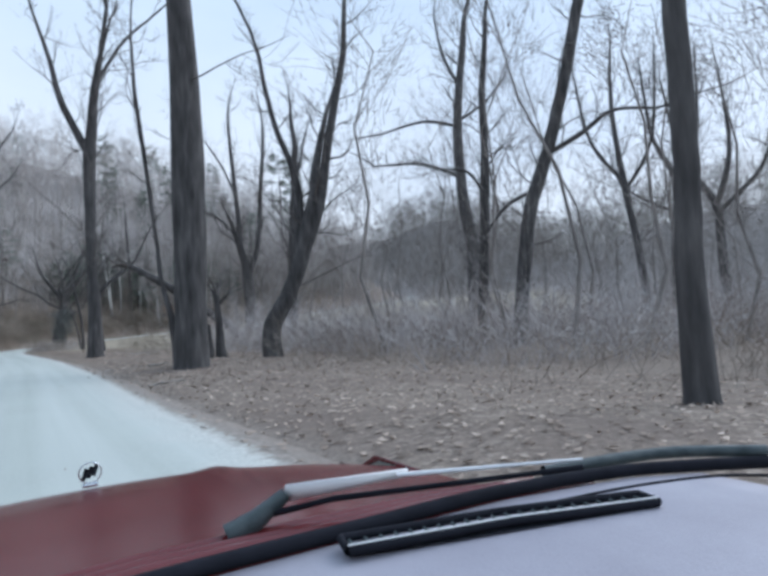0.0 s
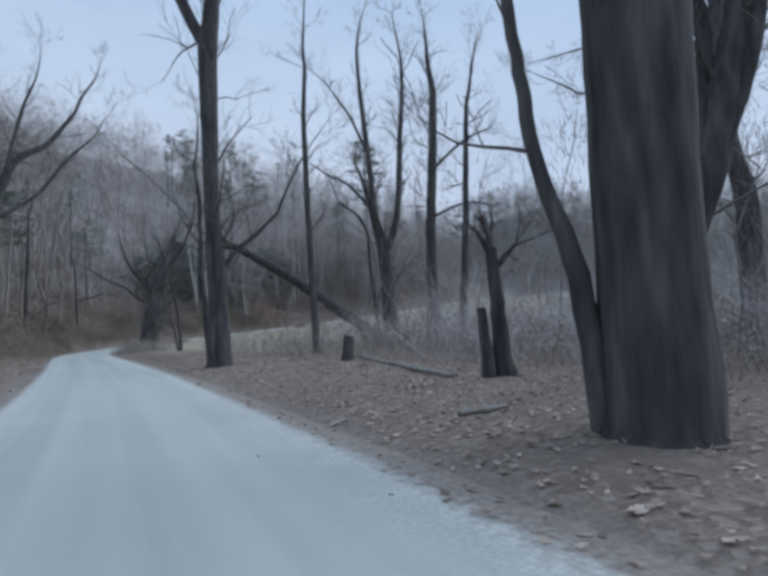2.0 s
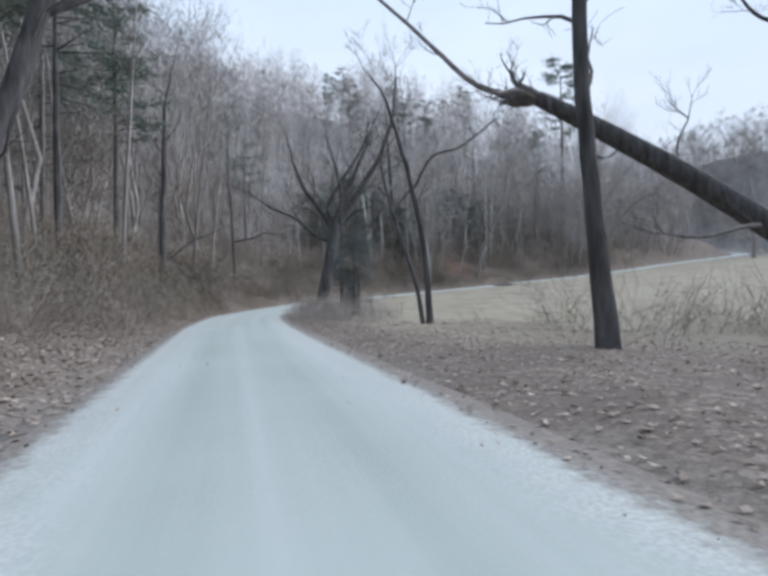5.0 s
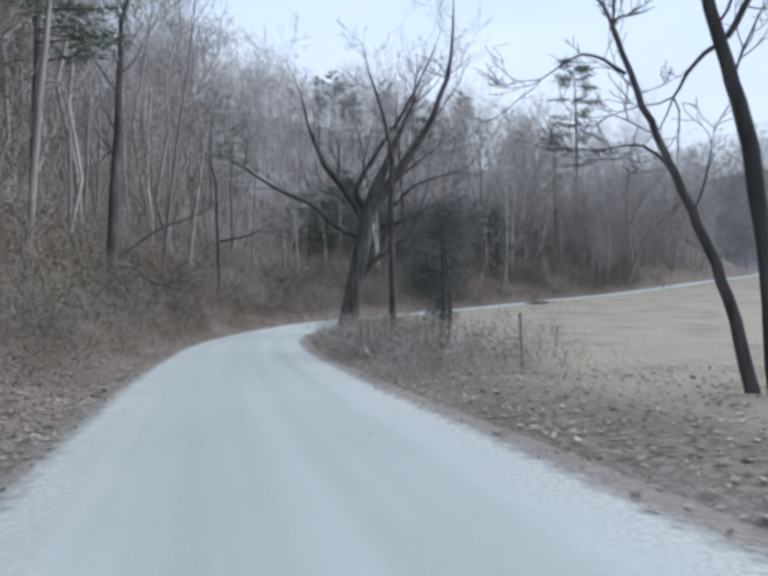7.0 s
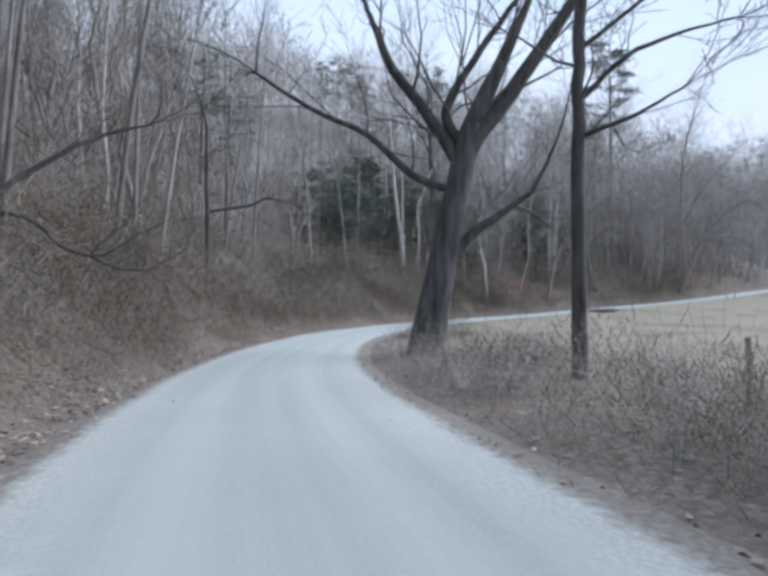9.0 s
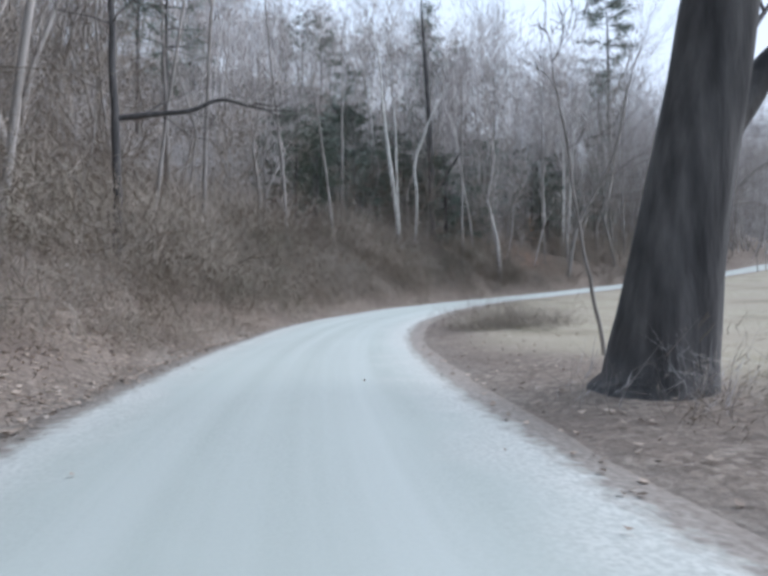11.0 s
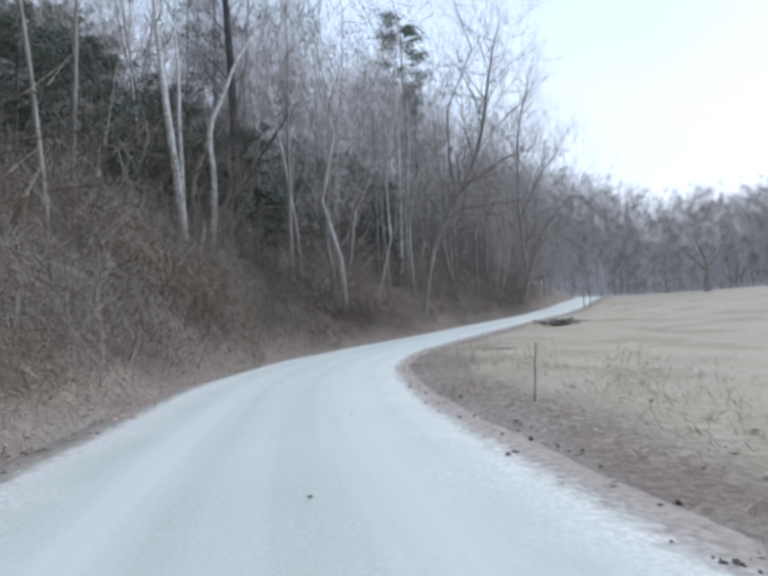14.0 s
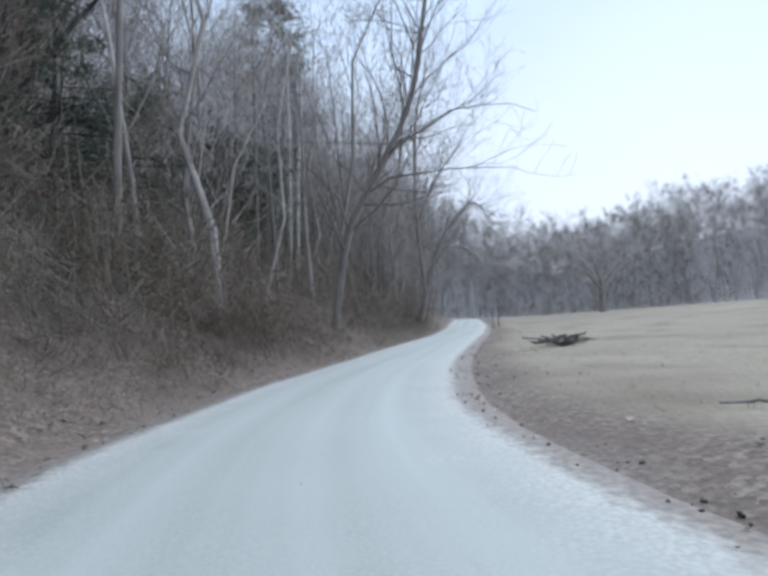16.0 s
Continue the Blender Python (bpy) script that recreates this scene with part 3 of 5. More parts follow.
tree("maple_tree", 9.5, 23, [[(-0.38, 0.24, -0.12, 0.46), (-0.5, 0.32, 1.29, 0.4), (0.13, -0.08, 2.66, 0.36), (0.71, -0.45, 4.35, 0.33)],
    [(0.52, -0.33, 4.52, 0.17), (0.72, -0.46, 6.74, 0.16), (0.44, -0.28, 8.53, 0.14), (-0.05, 0.03, 10.03, 0.12), (-0.46, 0.3, 12.22, 0.1)],
    [(0.71, -0.45, 4.35, 0.27), (1.22, -0.78, 5.76, 0.24), (1.53, -0.98, 7.19, 0.22), (1.89, -1.21, 9.62, 0.19), (2.32, -1.48, 12.1, 0.16)]],
     "bare maple with a crooked leaning trunk that forks in two", extend=8)
tree("oak_tree", 30, 34, [[(0.05, -0.06, 1.11, 0.63), (0.16, -0.18, 6.75, 0.57), (-0.22, 0.26, 10.87, 0.44), (-0.32, 0.37, 17.13, 0.38), (0.25, -0.28, 24.07, 0.26)],
    [(-0.31, 0.36, 16.95, 0.15), (-2.18, 2.52, 17.75, 0.12), (-4.5, 5.21, 17.2, 0.07)],
    [(-0.33, 0.38, 12.78, 0.15), (-2.29, 2.65, 14.21, 0.12), (-5.05, 5.85, 14.57, 0.07)],
    [(-0.11, 0.12, 20.25, 0.15), (-0.89, 1.03, 22.98, 0.12), (-1.23, 1.43, 26, 0.07)],
    [(-0.2, 0.24, 17.45, 0.14), (1.11, -1.29, 18.52, 0.1), (2.22, -2.57, 20.31, 0.05)]],
     "spreading bare oak with level side limbs", bushy=1.3, extend=6)
tree("maple_tree", 21, 23, [[(-0.12, 0.17, 0.91, 0.31), (0.2, -0.28, 6.76, 0.25), (0.32, -0.44, 9.96, 0.22), (0.32, -0.45, 13.25, 0.19), (0.45, -0.64, 15.42, 0.16)],
    [(0.25, -0.35, 8.03, 0.09), (-0.28, 0.39, 9.48, 0.08), (-1.35, 1.9, 9.89, 0.04)]],
     "slender bare maple with dark bark in a thicket", extend=8)
tree("oak_tree", 20.5, 18.7, [[(-0.66, 0.73, 1.52, 0.35), (-0.11, 0.12, 5.93, 0.33), (0.64, -0.7, 9.36, 0.3), (1.22, -1.34, 12.33, 0.28), (1.84, -2.02, 16.25, 0.26)],
    [(0.71, -0.77, 9.11, 0.14), (1.71, -1.87, 9.86, 0.12), (2.62, -2.87, 10.71, 0.09), (3.88, -4.25, 10.55, 0.06)],
    [(-0.14, 0.15, 7.23, 0.11), (-0.86, 0.94, 6.63, 0.08), (-1.54, 1.69, 5.4, 0.05)]],
     "leaning bare oak with a long low side limb", extend=9, low=4)
tree("oak_tree", 7.2, 4.1, [[(0.05, -0.08, 0.07, 0.23), (0.06, -0.1, 2.19, 0.17), (0.08, -0.14, 3.79, 0.16), (0.08, -0.14, 5.45, 0.15)]],
     "straight dark-barked bare tree at the roadside", extend=14, low=5)
tree("poplar_tree", 10.9, 47.5, [[(-0.09, 0.05, 0.59, 0.25), (-0.24, 0.12, 4.96, 0.19), (-0.34, 0.17, 10.37, 0.17), (-0.36, 0.18, 14.75, 0.14)]],
     "slim straight bare tree behind leaf litter", low=6)
tree("maple_tree", 18.8, 53.3, [[(-0.13, 0.09, 0.16, 0.64), (-0.21, 0.14, 4.06, 0.53), (-0.33, 0.22, 6.58, 0.5)],
    [(-0.33, 0.22, 6.58, 0.34), (-0.84, 0.56, 9.17, 0.28), (-1, 0.67, 12.62, 0.24), (-1.45, 0.97, 19.07, 0.17)],
    [(-0.33, 0.22, 6.58, 0.34), (0.55, -0.37, 9.57, 0.25), (0.91, -0.61, 14.83, 0.21), (1.19, -0.8, 18.43, 0.17)],
    [(-1.11, 0.74, 10.35, 0.13), (-2.49, 1.66, 12.28, 0.1), (-3.9, 2.6, 13.24, 0.06)],
    [(-1.19, 0.79, 14.66, 0.11), (-2.17, 1.45, 17.48, 0.09), (-3.2, 2.13, 19.49, 0.06)]],
     "bare maple with a trunk forked into two stems", bushy=1.3)
tree("maple_tree", 24.5, 57, [[(-0.02, 0.02, -0.37, 0.61), (0.17, -0.13, 9.88, 0.43), (0.53, -0.41, 16.3, 0.39), (0.74, -0.57, 21.13, 0.32)],
    [(0.3, -0.23, 10.51, 0.13), (2.46, -1.89, 11.45, 0.09), (4.16, -3.19, 11.17, 0.05)],
    [(0.55, -0.42, 14.67, 0.13), (2.57, -1.97, 16.78, 0.09), (4.3, -3.3, 17.6, 0.05)]],
     "tall bare maple with fanned side branches", low=6, bushy=1.5)
tree("poplar_tree", 19.2, 44.5, [[(-0.21, 0.21, -0.22, 0.29), (0.18, -0.17, 5.69, 0.22), (0.4, -0.39, 10.78, 0.18), (0.52, -0.51, 13.83, 0.15)]],
     "slim bare tree with grey bark at the wood edge", low=6)
tree("cherry_tree", -9.7, 59.5, [[(-0.02, -0.01, 0.88, 0.49), (0.9, 0.29, 3.76, 0.31), (1.91, 0.61, 7.31, 0.3), (3.33, 1.06, 12.35, 0.26), (4.18, 1.33, 14.06, 0.22), (5.91, 1.88, 15.46, 0.19), (7.55, 2.41, 18.15, 0.12)],
    [(3.33, 1.06, 12.35, 0.16), (3.76, 1.2, 14.78, 0.13), (4.34, 1.38, 17.55, 0.11)],
    [(2.49, 0.8, 9.4, 0.13), (5.11, 1.63, 11.55, 0.12), (6.91, 2.2, 14.28, 0.1), (8.81, 2.81, 16.59, 0.06)]],
     "leaning bare tree arching over the lane with pale lower bark", extend=5, bushy=1.2)
tree("beech_tree", -13, 62, [[(-0.07, -0.03, 2.1, 0.21), (-0.13, -0.05, 9.72, 0.18), (-0.3, -0.12, 17.57, 0.14)]],
     "pale straight-trunked bare beech on the slope", low=9, bark=M_BIRCH)
tree("beech_tree", -11.5, 60, [[(0.12, 0.05, 2.08, 0.17), (0.25, 0.09, 9.26, 0.15), (0.2, 0.07, 16.74, 0.12)]],
     "pale straight-trunked bare beech on the slope", low=9, bark=M_BIRCH)
tree("poplar_tree", 5.75, 52.0, [[(-0.28, 0.1, -0.04, 0.26), (-0.52, 0.18, 2.81, 0.17), (-0.68, 0.24, 5.68, 0.15), (-0.71, 0.25, 9.69, 0.12)],
    [(-0.66, 0.23, 6.82, 0.06), (0.3, -0.1, 8.17, 0.04), (0.95, -0.33, 8.39, 0.02)],
    [(-0.72, 0.25, 6.97, 0.05), (-1.58, 0.55, 8.34, 0.04), (-1.97, 0.69, 9.54, 0.02)]],
     "slim bare tree standing in dry brush", low=4.5)
tree("sapling", 20, 59.8, [[(0.63, -0.54, 0.23, 0.17), (0.11, -0.09, 6.57, 0.14), (-0, 0, 9.4, 0.12), (-0.61, 0.52, 11.08, 0.1), (-1.73, 1.49, 12.24, 0.07), (-2.22, 1.9, 13.62, 0.05)]],
     "thin bent bare sapling at the wood edge", low=5, reach=0.8)
tree("walnut_tree", 3.2, 86, [[(0.18, -0.06, 0.37, 0.65), (0.48, -0.16, 2.03, 0.48), (1.19, -0.4, 6.01, 0.39)],
    [(1.19, -0.4, 6.01, 0.33), (1.62, -0.55, 7.03, 0.3), (2.64, -0.9, 8.45, 0.26), (4.68, -1.59, 11.76, 0.17)],
    [(1.11, -0.38, 6.25, 0.22), (0.14, -0.05, 7.84, 0.19), (-0.91, 0.31, 9.3, 0.16), (-1.46, 0.5, 10.61, 0.11), (-1.85, 0.63, 11.6, 0.06)],
    [(1.26, -0.43, 6.72, 0.19), (0.73, -0.25, 7.84, 0.16), (1.46, -0.5, 9.42, 0.13), (2.78, -0.95, 11.48, 0.09)],
    [(0.82, -0.28, 5.38, 0.14), (-0.28, 0.1, 5.86, 0.13), (-1.64, 0.56, 7.14, 0.1), (-3.31, 1.13, 7.96, 0.08), (-5.17, 1.76, 9.21, 0.05)],
    [(0.84, -0.29, 2.89, 0.2), (1.49, -0.51, 3.9, 0.17), (2.28, -0.78, 4.52, 0.13), (3.36, -1.15, 5.38, 0.07)]],
     "broad bare tree with spreading limbs beside the bend", extend=7, bushy=0.85, low=6, reach=1.7)
tree("walnut_tree", 4, 78.7, [[(0.01, -0, 0.61, 0.16), (-0.02, 0.02, 2.76, 0.13), (-0.03, 0.02, 4.7, 0.13), (-0.01, 0.01, 6.68, 0.12), (0.03, -0.02, 7.67, 0.11)],
    [(0.02, -0.02, 5.68, 0.06), (0.73, -0.5, 6.45, 0.05), (1.57, -1.07, 6.78, 0.03), (2.3, -1.57, 6.91, 0.02)],
    [(0.02, -0.01, 4.94, 0.06), (0.87, -0.59, 5.28, 0.04), (1.56, -1.07, 5.75, 0.02)],
    [(0.01, -0, 6.68, 0.06), (0.74, -0.5, 7.33, 0.04), (1.31, -0.89, 7.79, 0.03)]],
     "bare tree with long sweeping branches at the field edge", extend=5, low=4)
tree("walnut_tree", 4.85, 61.9, [[(-0, 0, 0.16, 0.15), (-0.09, 0.05, 1.75, 0.11), (-0.26, 0.14, 3.56, 0.11), (-0.53, 0.28, 5.02, 0.09), (-0.80, 0.44, 6.3, 0.08), (-1.22, 0.7, 7.91, 0.06)],
    [(-0.41, 0.25, 5.17, 0.05), (0.13, -0.08, 6.18, 0.04), (1.01, -0.61, 6.43, 0.03), (2.02, -1.23, 7.22, 0.02)],
    [(-0.41, 0.25, 5.17, 0.04), (-0.83, 0.51, 4.76, 0.03), (-1.03, 0.63, 4.36, 0.02)]],
     "slender leaning bare tree at the hayfield edge", extend=4, low=3, reach=0.8, bushy=0.7)
tree("walnut_tree", 4.6, 62.2, [[(0.06, -0.07, 0.21, 0.1), (-0.13, 0.14, 1.48, 0.08), (-0.37, 0.4, 2.57, 0.07), (-0.56, 0.6, 3.35, 0.06), (-0.83, 0.9, 4.42, 0.05), (-1.11, 1.2, 5.78, 0.04)],
    [(-0.56, 0.61, 3.39, 0.03), (-0.84, 0.91, 3.82, 0.02), (-1.16, 1.26, 3.86, 0.01)],
    [(-0.99, 1.08, 4.99, 0.03), (-1.41, 1.53, 5.46, 0.02), (-1.88, 2.04, 5.22, 0.01)]],
     "crooked slender bare tree at the hayfield edge", extend=3, low=2.5, reach=0.7, bushy=0.7)
tree("sapling", 4.8, 88.5, [[(0.03, -0.04, 0.2, 0.035), (-0.11, 0.12, 1.3, 0.033), (-0.26, 0.27, 2.4, 0.03), (-0.38, 0.40, 3.76, 0.024), (-0.55, 0.58, 5.3, 0.012)]],
     "thin leaning dead sapling beside the hayfield", extend=0, low=1.6, reach=0.55, bushy=0.8, bark=M_FOREST)
tree("birch_tree", 14.8, 125, [[(0.07, -0.03, 4.74, 0.24), (-0.39, 0.17, 9.19, 0.19), (-0.81, 0.36, 12.74, 0.16), (-1.24, 0.55, 16.62, 0.12), (-1.57, 0.69, 21.13, 0.08)]],
     "leaning white-barked birch on the brushy bank", low=11, bark=M_BIRCH)
tree("birch_tree", 14.9, 125.4, [[(0.08, -0.04, 4.92, 0.11), (-0.23, 0.1, 11.24, 0.1), (-0.32, 0.14, 15.48, 0.07)]],
     "thin white-barked birch on the brushy bank", low=9, bark=M_BIRCH)
tree("birch_tree", 16.2, 126.2, [[(0.31, -0.14, 4.07, 0.16), (0.47, -0.22, 9.67, 0.14), (0.31, -0.14, 12.89, 0.13), (1.09, -0.51, 15.34, 0.09)]],
     "white-barked birch with a crooked top on the bank", low=9, bark=M_BIRCH)
tree("oak_tree", 18.8, 127.2, [[(0.04, -0.02, 3.92, 0.33), (-0.14, 0.08, 10.22, 0.28), (-0.3, 0.16, 16.54, 0.23), (-0.66, 0.35, 23.02, 0.17)],
    [(-0.17, 0.09, 9.59, 0.12), (1.14, -0.61, 12.46, 0.09), (2.25, -1.21, 14.43, 0.05)]],
     "tall dark bare tree on the brushy bank", low=6)
tree("birch_tree", 35.5, 130.8, [[(-0.25, 0.24, 5.95, 0.13), (-0.14, 0.13, 13.28, 0.11), (-0.11, 0.11, 19.83, 0.06)]],
     "thin pale birch above a red clay bank", low=9, bark=M_BIRCH)
tree("birch_tree", 36.3, 131.3, [[(-0.02, 0.02, 6.02, 0.13), (0.1, -0.1, 12.6, 0.11), (0.36, -0.35, 17.89, 0.07)]],
     "thin pale birch above a red clay bank", low=9, bark=M_BIRCH)
tree("birch_tree", 15.5, 132, [[(0.12, -0.05, 6.25, 0.14), (-0.25, 0.1, 10.77, 0.11), (-0.84, 0.31, 17.31, 0.08), (-1, 0.38, 22.35, 0.05)]],
     "thin pale birch among dark evergreens", low=9, bark=M_BIRCH)
tree("maple_tree", 30, 127, [[(1.62, -1.71, 3.44, 0.19), (2.18, -2.32, 7.79, 0.18), (3.25, -3.45, 10.83, 0.17), (4.48, -4.75, 14.55, 0.14), (5.21, -5.52, 19.9, 0.1)],
    [(2.83, -3, 9.72, 0.1), (3.88, -4.11, 11.95, 0.07), (6.14, -6.51, 14.21, 0.03)]],
     "bare maple leaning out over the climbing lane", bushy=2.2, reach=2.9, low=3, twig=M_FOREST, bark=M_FOREST)
tree("maple_tree", 59, 135.5, [[(0, 0, 5.2, 0.30), (1.2, -0.4, 8.6, 0.27), (3.0, -1.0, 13.0, 0.22), (7.0, -2.0, 17.4, 0.15), (9.6, -2.8, 18.6, 0.09), (12.0, -3.4, 17.0, 0.04)],
    [(0.9, -0.3, 8.0, 0.2), (0.2, -0.2, 16.5, 0.18), (0.4, -0.5, 25.0, 0.13), (1.4, -1.5, 31.0, 0.08)],
    [(3.0, -1.0, 13.0, 0.13), (7.4, -1.8, 13.4, 0.10), (10.6, -2.5, 12.0, 0.05)],
    [(0.3, -0.2, 15.0, 0.12), (2.6, -1.4, 20.0, 0.10), (5.4, -2.6, 23.5, 0.06)]],
     "bare maple with drooping fanned branches at the wood edge", bushy=2.2, reach=2.6, low=3, extend=3, twig=M_FOREST, bark=M_FOREST)
tree("oak_tree", 80, 122, [[(-0.16, 0.72, 7.0, 0.36), (-0.11, 0.5, 9.4, 0.30), (-0.5, 0.9, 11.6, 0.20), (-0.8, 1.5, 13.6, 0.05)],
    [(-0.11, 0.5, 9.2, 0.2), (0.9, -0.9, 11.2, 0.13), (2.2, -2.2, 12.6, 0.04)],
    [(-0.15, 0.6, 8.8, 0.16), (-2.0, 1.6, 10.6, 0.1), (-3.2, 2.6, 11.4, 0.04)]],
     "round-crowned bare tree at the top of the hayfield", bushy=2.4, reach=2.0, low=2.5, extend=0, twig=M_HAZE, bark=M_FOREST)
tree("beech_tree", -3.7, 98.6, [[(0, 0, 1.2, 0.15), (0, 0.02, 4.1, 0.12), (-0.1, 0, 6.6, 0.11), (-0.25, 0.1, 10.5, 0.08)],
    [(-0.08, 0, 6.4, 0.09), (1.1, 0.15, 6.7, 0.08), (1.95, 0.2, 6.9, 0.07), (2.85, 0.2, 7.33, 0.055), (3.65, 0.15, 7.2, 0.035)]],
     "pale bare tree with one long level limb over the bank", extend=5, low=7)
tree("maple_tree", -7.45, 81.9, [[(0, 0, 1.6, 0.24), (0, 0, 5.7, 0.2), (0.12, 0.05, 8.9, 0.16), (0.2, 0.1, 13, 0.12)],
    [(0.1, 0.05, 3.5, 0.07), (1.05, 0.3, 4.4, 0.06), (2.0, 0.5, 5.1, 0.05), (3.0, 0.6, 5.5, 0.03)],
    [(0.15, 0.05, 3.3, 0.06), (0.85, 0.25, 3.2, 0.05), (1.4, 0.4, 2.7, 0.045), (1.95, 0.5, 2.5, 0.03)]],
     "dark bare tree with drooping broken limbs on the bank", extend=5, low=6)


# ---- woods, brush, litter ----
def woods_variant(seed, tall, r0, crown_from=0.4, branches=8, kids=3, fuzz=70, sides=6, twig=0.016, n=5):
    """A forest-grown bare tree: its trunk and limbs, and apart from them the fine twigs of its crown."""
    rng = np.random.default_rng(seed)
    g, tw = Geo(), Geo()
    lean = rng.normal(0, 0.10, 2)
    pts = np.array([[lean[0] * tall * k / n + rng.normal(0, 0.035) * tall * (k > 0), lean[1] * tall * k / n + rng.normal(0, 0.035) * tall * (k > 0), tall * k / n - 0.5 * (k == 0)] for k in range(n + 1)])
    rad = np.array([r0 * (1.25 if k == 0 else 1 - 0.88 * k / n) for k in range(n + 1)])
    g.tube(pts, rad, sides)
    for b in range(branches):
        f = rng.uniform(crown_from, 0.97)
        k = min(int(f * n), n - 1)
        p = pts[k] + (pts[k + 1] - pts[k]) * (f * n - k)
        a = rng.uniform(0, 6.28)
        d = unit(np.array([math.cos(a), math.sin(a), rng.uniform(0.5, 1.4)]))
        length = tall * rng.uniform(0.14, 0.28) * (1.25 - f * 0.6)
        limb(g, rng, p, d, length, max(rad[k] * 0.35, 0.022), 1 if kids else 0, kids, lift=0.1, thin=0.01, sides=3)
        e = p + d * length * 0.75
        for _ in range(fuzz // (2 * branches)):
            q = p + (e - p) * rng.uniform(0.3, 1.1) + rng.normal(0, 0.5, 3)
            tw.blade(q, unit(d) * rng.uniform(0.5, 1.2) + rng.normal(0, 0.5, 3), rng.uniform(0.7, 1.3) * twig)
    for b in range(fuzz // 2):
        f = 1 - (1 - crown_from * 0.7) * rng.random() ** 1.2
        wide = math.sqrt(max(0.02, 1 - ((f - 0.62) / 0.45) ** 2)) if f > 0.62 else 0.65 + 0.35 * f / 0.62
        a, out = rng.uniform(0, 6.28), tall * 0.17 * math.sqrt(rng.random()) * wide
        p = np.array([math.cos(a) * out + lean[0] * tall * f, math.sin(a) * out + lean[1] * tall * f, tall * f])
        d = np.array([math.cos(a), math.sin(a), 0]) * rng.uniform(0.1, 1.0) + np.array([0, 0, rng.uniform(0.1, 1.1)]) + rng.normal(0, 0.4, 3)
        tw.blade(p, d, rng.uniform(0.7, 1.3) * twig)
    return g.arrays(), tw.arrays()


def strew(name, variants, places, mat, label, category):
    """Many copies of a few forms, joined: rows of x, y, z, turn, size."""
    rng = np.random.default_rng(len(places))
    vs, qs, ts, n = [], [], [], 0
    pick = rng.integers(0, len(variants), len(places))
    for (x, y, z, a, k), i in zip(places, pick):
        v, q = variants[i]
        c, s = math.cos(a) * k, math.sin(a) * k
        w = np.c_[v[:, 0] * c - v[:, 1] * s + x, v[:, 0] * s + v[:, 1] * c + y, v[:, 2] * k + z]
        vs.append(w)
        qs.append(q.quads + n)
        ts.append(q.tris + n)
        n += len(v)
    ob = mesh_object(name, np.concatenate(vs), Faces(np.concatenate(qs), np.concatenate(ts)), mat)
    return tagged(ob, label, category, kind="stuff")


def scatter(rng, count, x0, x1, y0, y1, accept):
    """Random places in a stretch of the plan; accept(d, s, field, x, y) gives each one's chance."""
    x, y = rng.uniform(x0, x1, count), rng.uniform(y0, y1, count)
    h, d, s, fl = land(x, y)
    ok = rng.random(count) < accept(d, s, fl, x, y)
    return x[ok], y[ok], h[ok], d[ok], s[ok]


rng = np.random.default_rng(5)
near_woods = [woods_variant(100 + i, rng.uniform(13, 21), rng.uniform(0.06, 0.13), 0.15, 8, 1, 540, 5, 0.013, 5) for i in range(10)]
far_woods = [woods_variant(200 + i, rng.uniform(14, 20), rng.uniform(0.05, 0.09), 0.03, 3, 0, 270, 3, 0.031, 3) for i in range(8)]


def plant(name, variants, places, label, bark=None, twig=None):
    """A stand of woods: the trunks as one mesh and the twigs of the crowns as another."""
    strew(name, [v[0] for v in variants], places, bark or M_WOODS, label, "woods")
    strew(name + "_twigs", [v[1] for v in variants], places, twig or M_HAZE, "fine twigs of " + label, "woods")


# bare trees on the bank near the lane, each a thing of its own
KINDS = []
for i in range(6):
    r = np.random.default_rng(300 + i)
    tall, r0 = r.uniform(12, 19), r.uniform(0.07, 0.13)
    lean = r.normal(0, 0.9, 2)
    KINDS.append(([[(0, 0, 0, r0), (lean[0] * 0.3, lean[1] * 0.3, tall * 0.35, r0 * 0.8), (lean[0] * 0.7, lean[1] * 0.7, tall * 0.7, r0 * 0.5), (lean[0], lean[1], tall, r0 * 0.25)]], i))
bank = scatter(np.random.default_rng(21), 1600, -30, 62, 34, 160, lambda d, s, f, x, y: ((d > 6.0) & (d < 16) & (s > 36)) * 0.5)
made = {}
put = []
for x, y, h, d, s in zip(*bank):
    if len(put) >= 52 or any((x - a) ** 2 + (y - b) ** 2 < 14 for a, b in put) or (x + 9.7) ** 2 + (y - 59.5) ** 2 < 6 or (x - 15) ** 2 + (y - 125.4) ** 2 < 6:
        continue
    put.append((x, y))
    k = len(put) % 6
    if k not in made:
        z0 = high(x, y)
        stems = [[(a, b, c + z0, e) for a, b, c, e in KINDS[k][0][0]]]
        made[k] = tree("forest_tree", x, y, stems, "tall bare grey-barked forest tree on the wooded bank", extend=2, bushy=0.8, low=6, bark=M_FOREST, twig=M_FOREST, group="bare trees on the bank")
    else:
        copy_thing(made[k], pose(x, y, h - 0.1, 0, 0, (len(put) * 77) % 360))

def rows(places, most, lo, hi):
    n = len(places[0])
    return np.c_[places[0], places[1], places[2] - 0.15, rng.uniform(0, 6.28, n), rng.uniform(lo, hi, n)][:most]


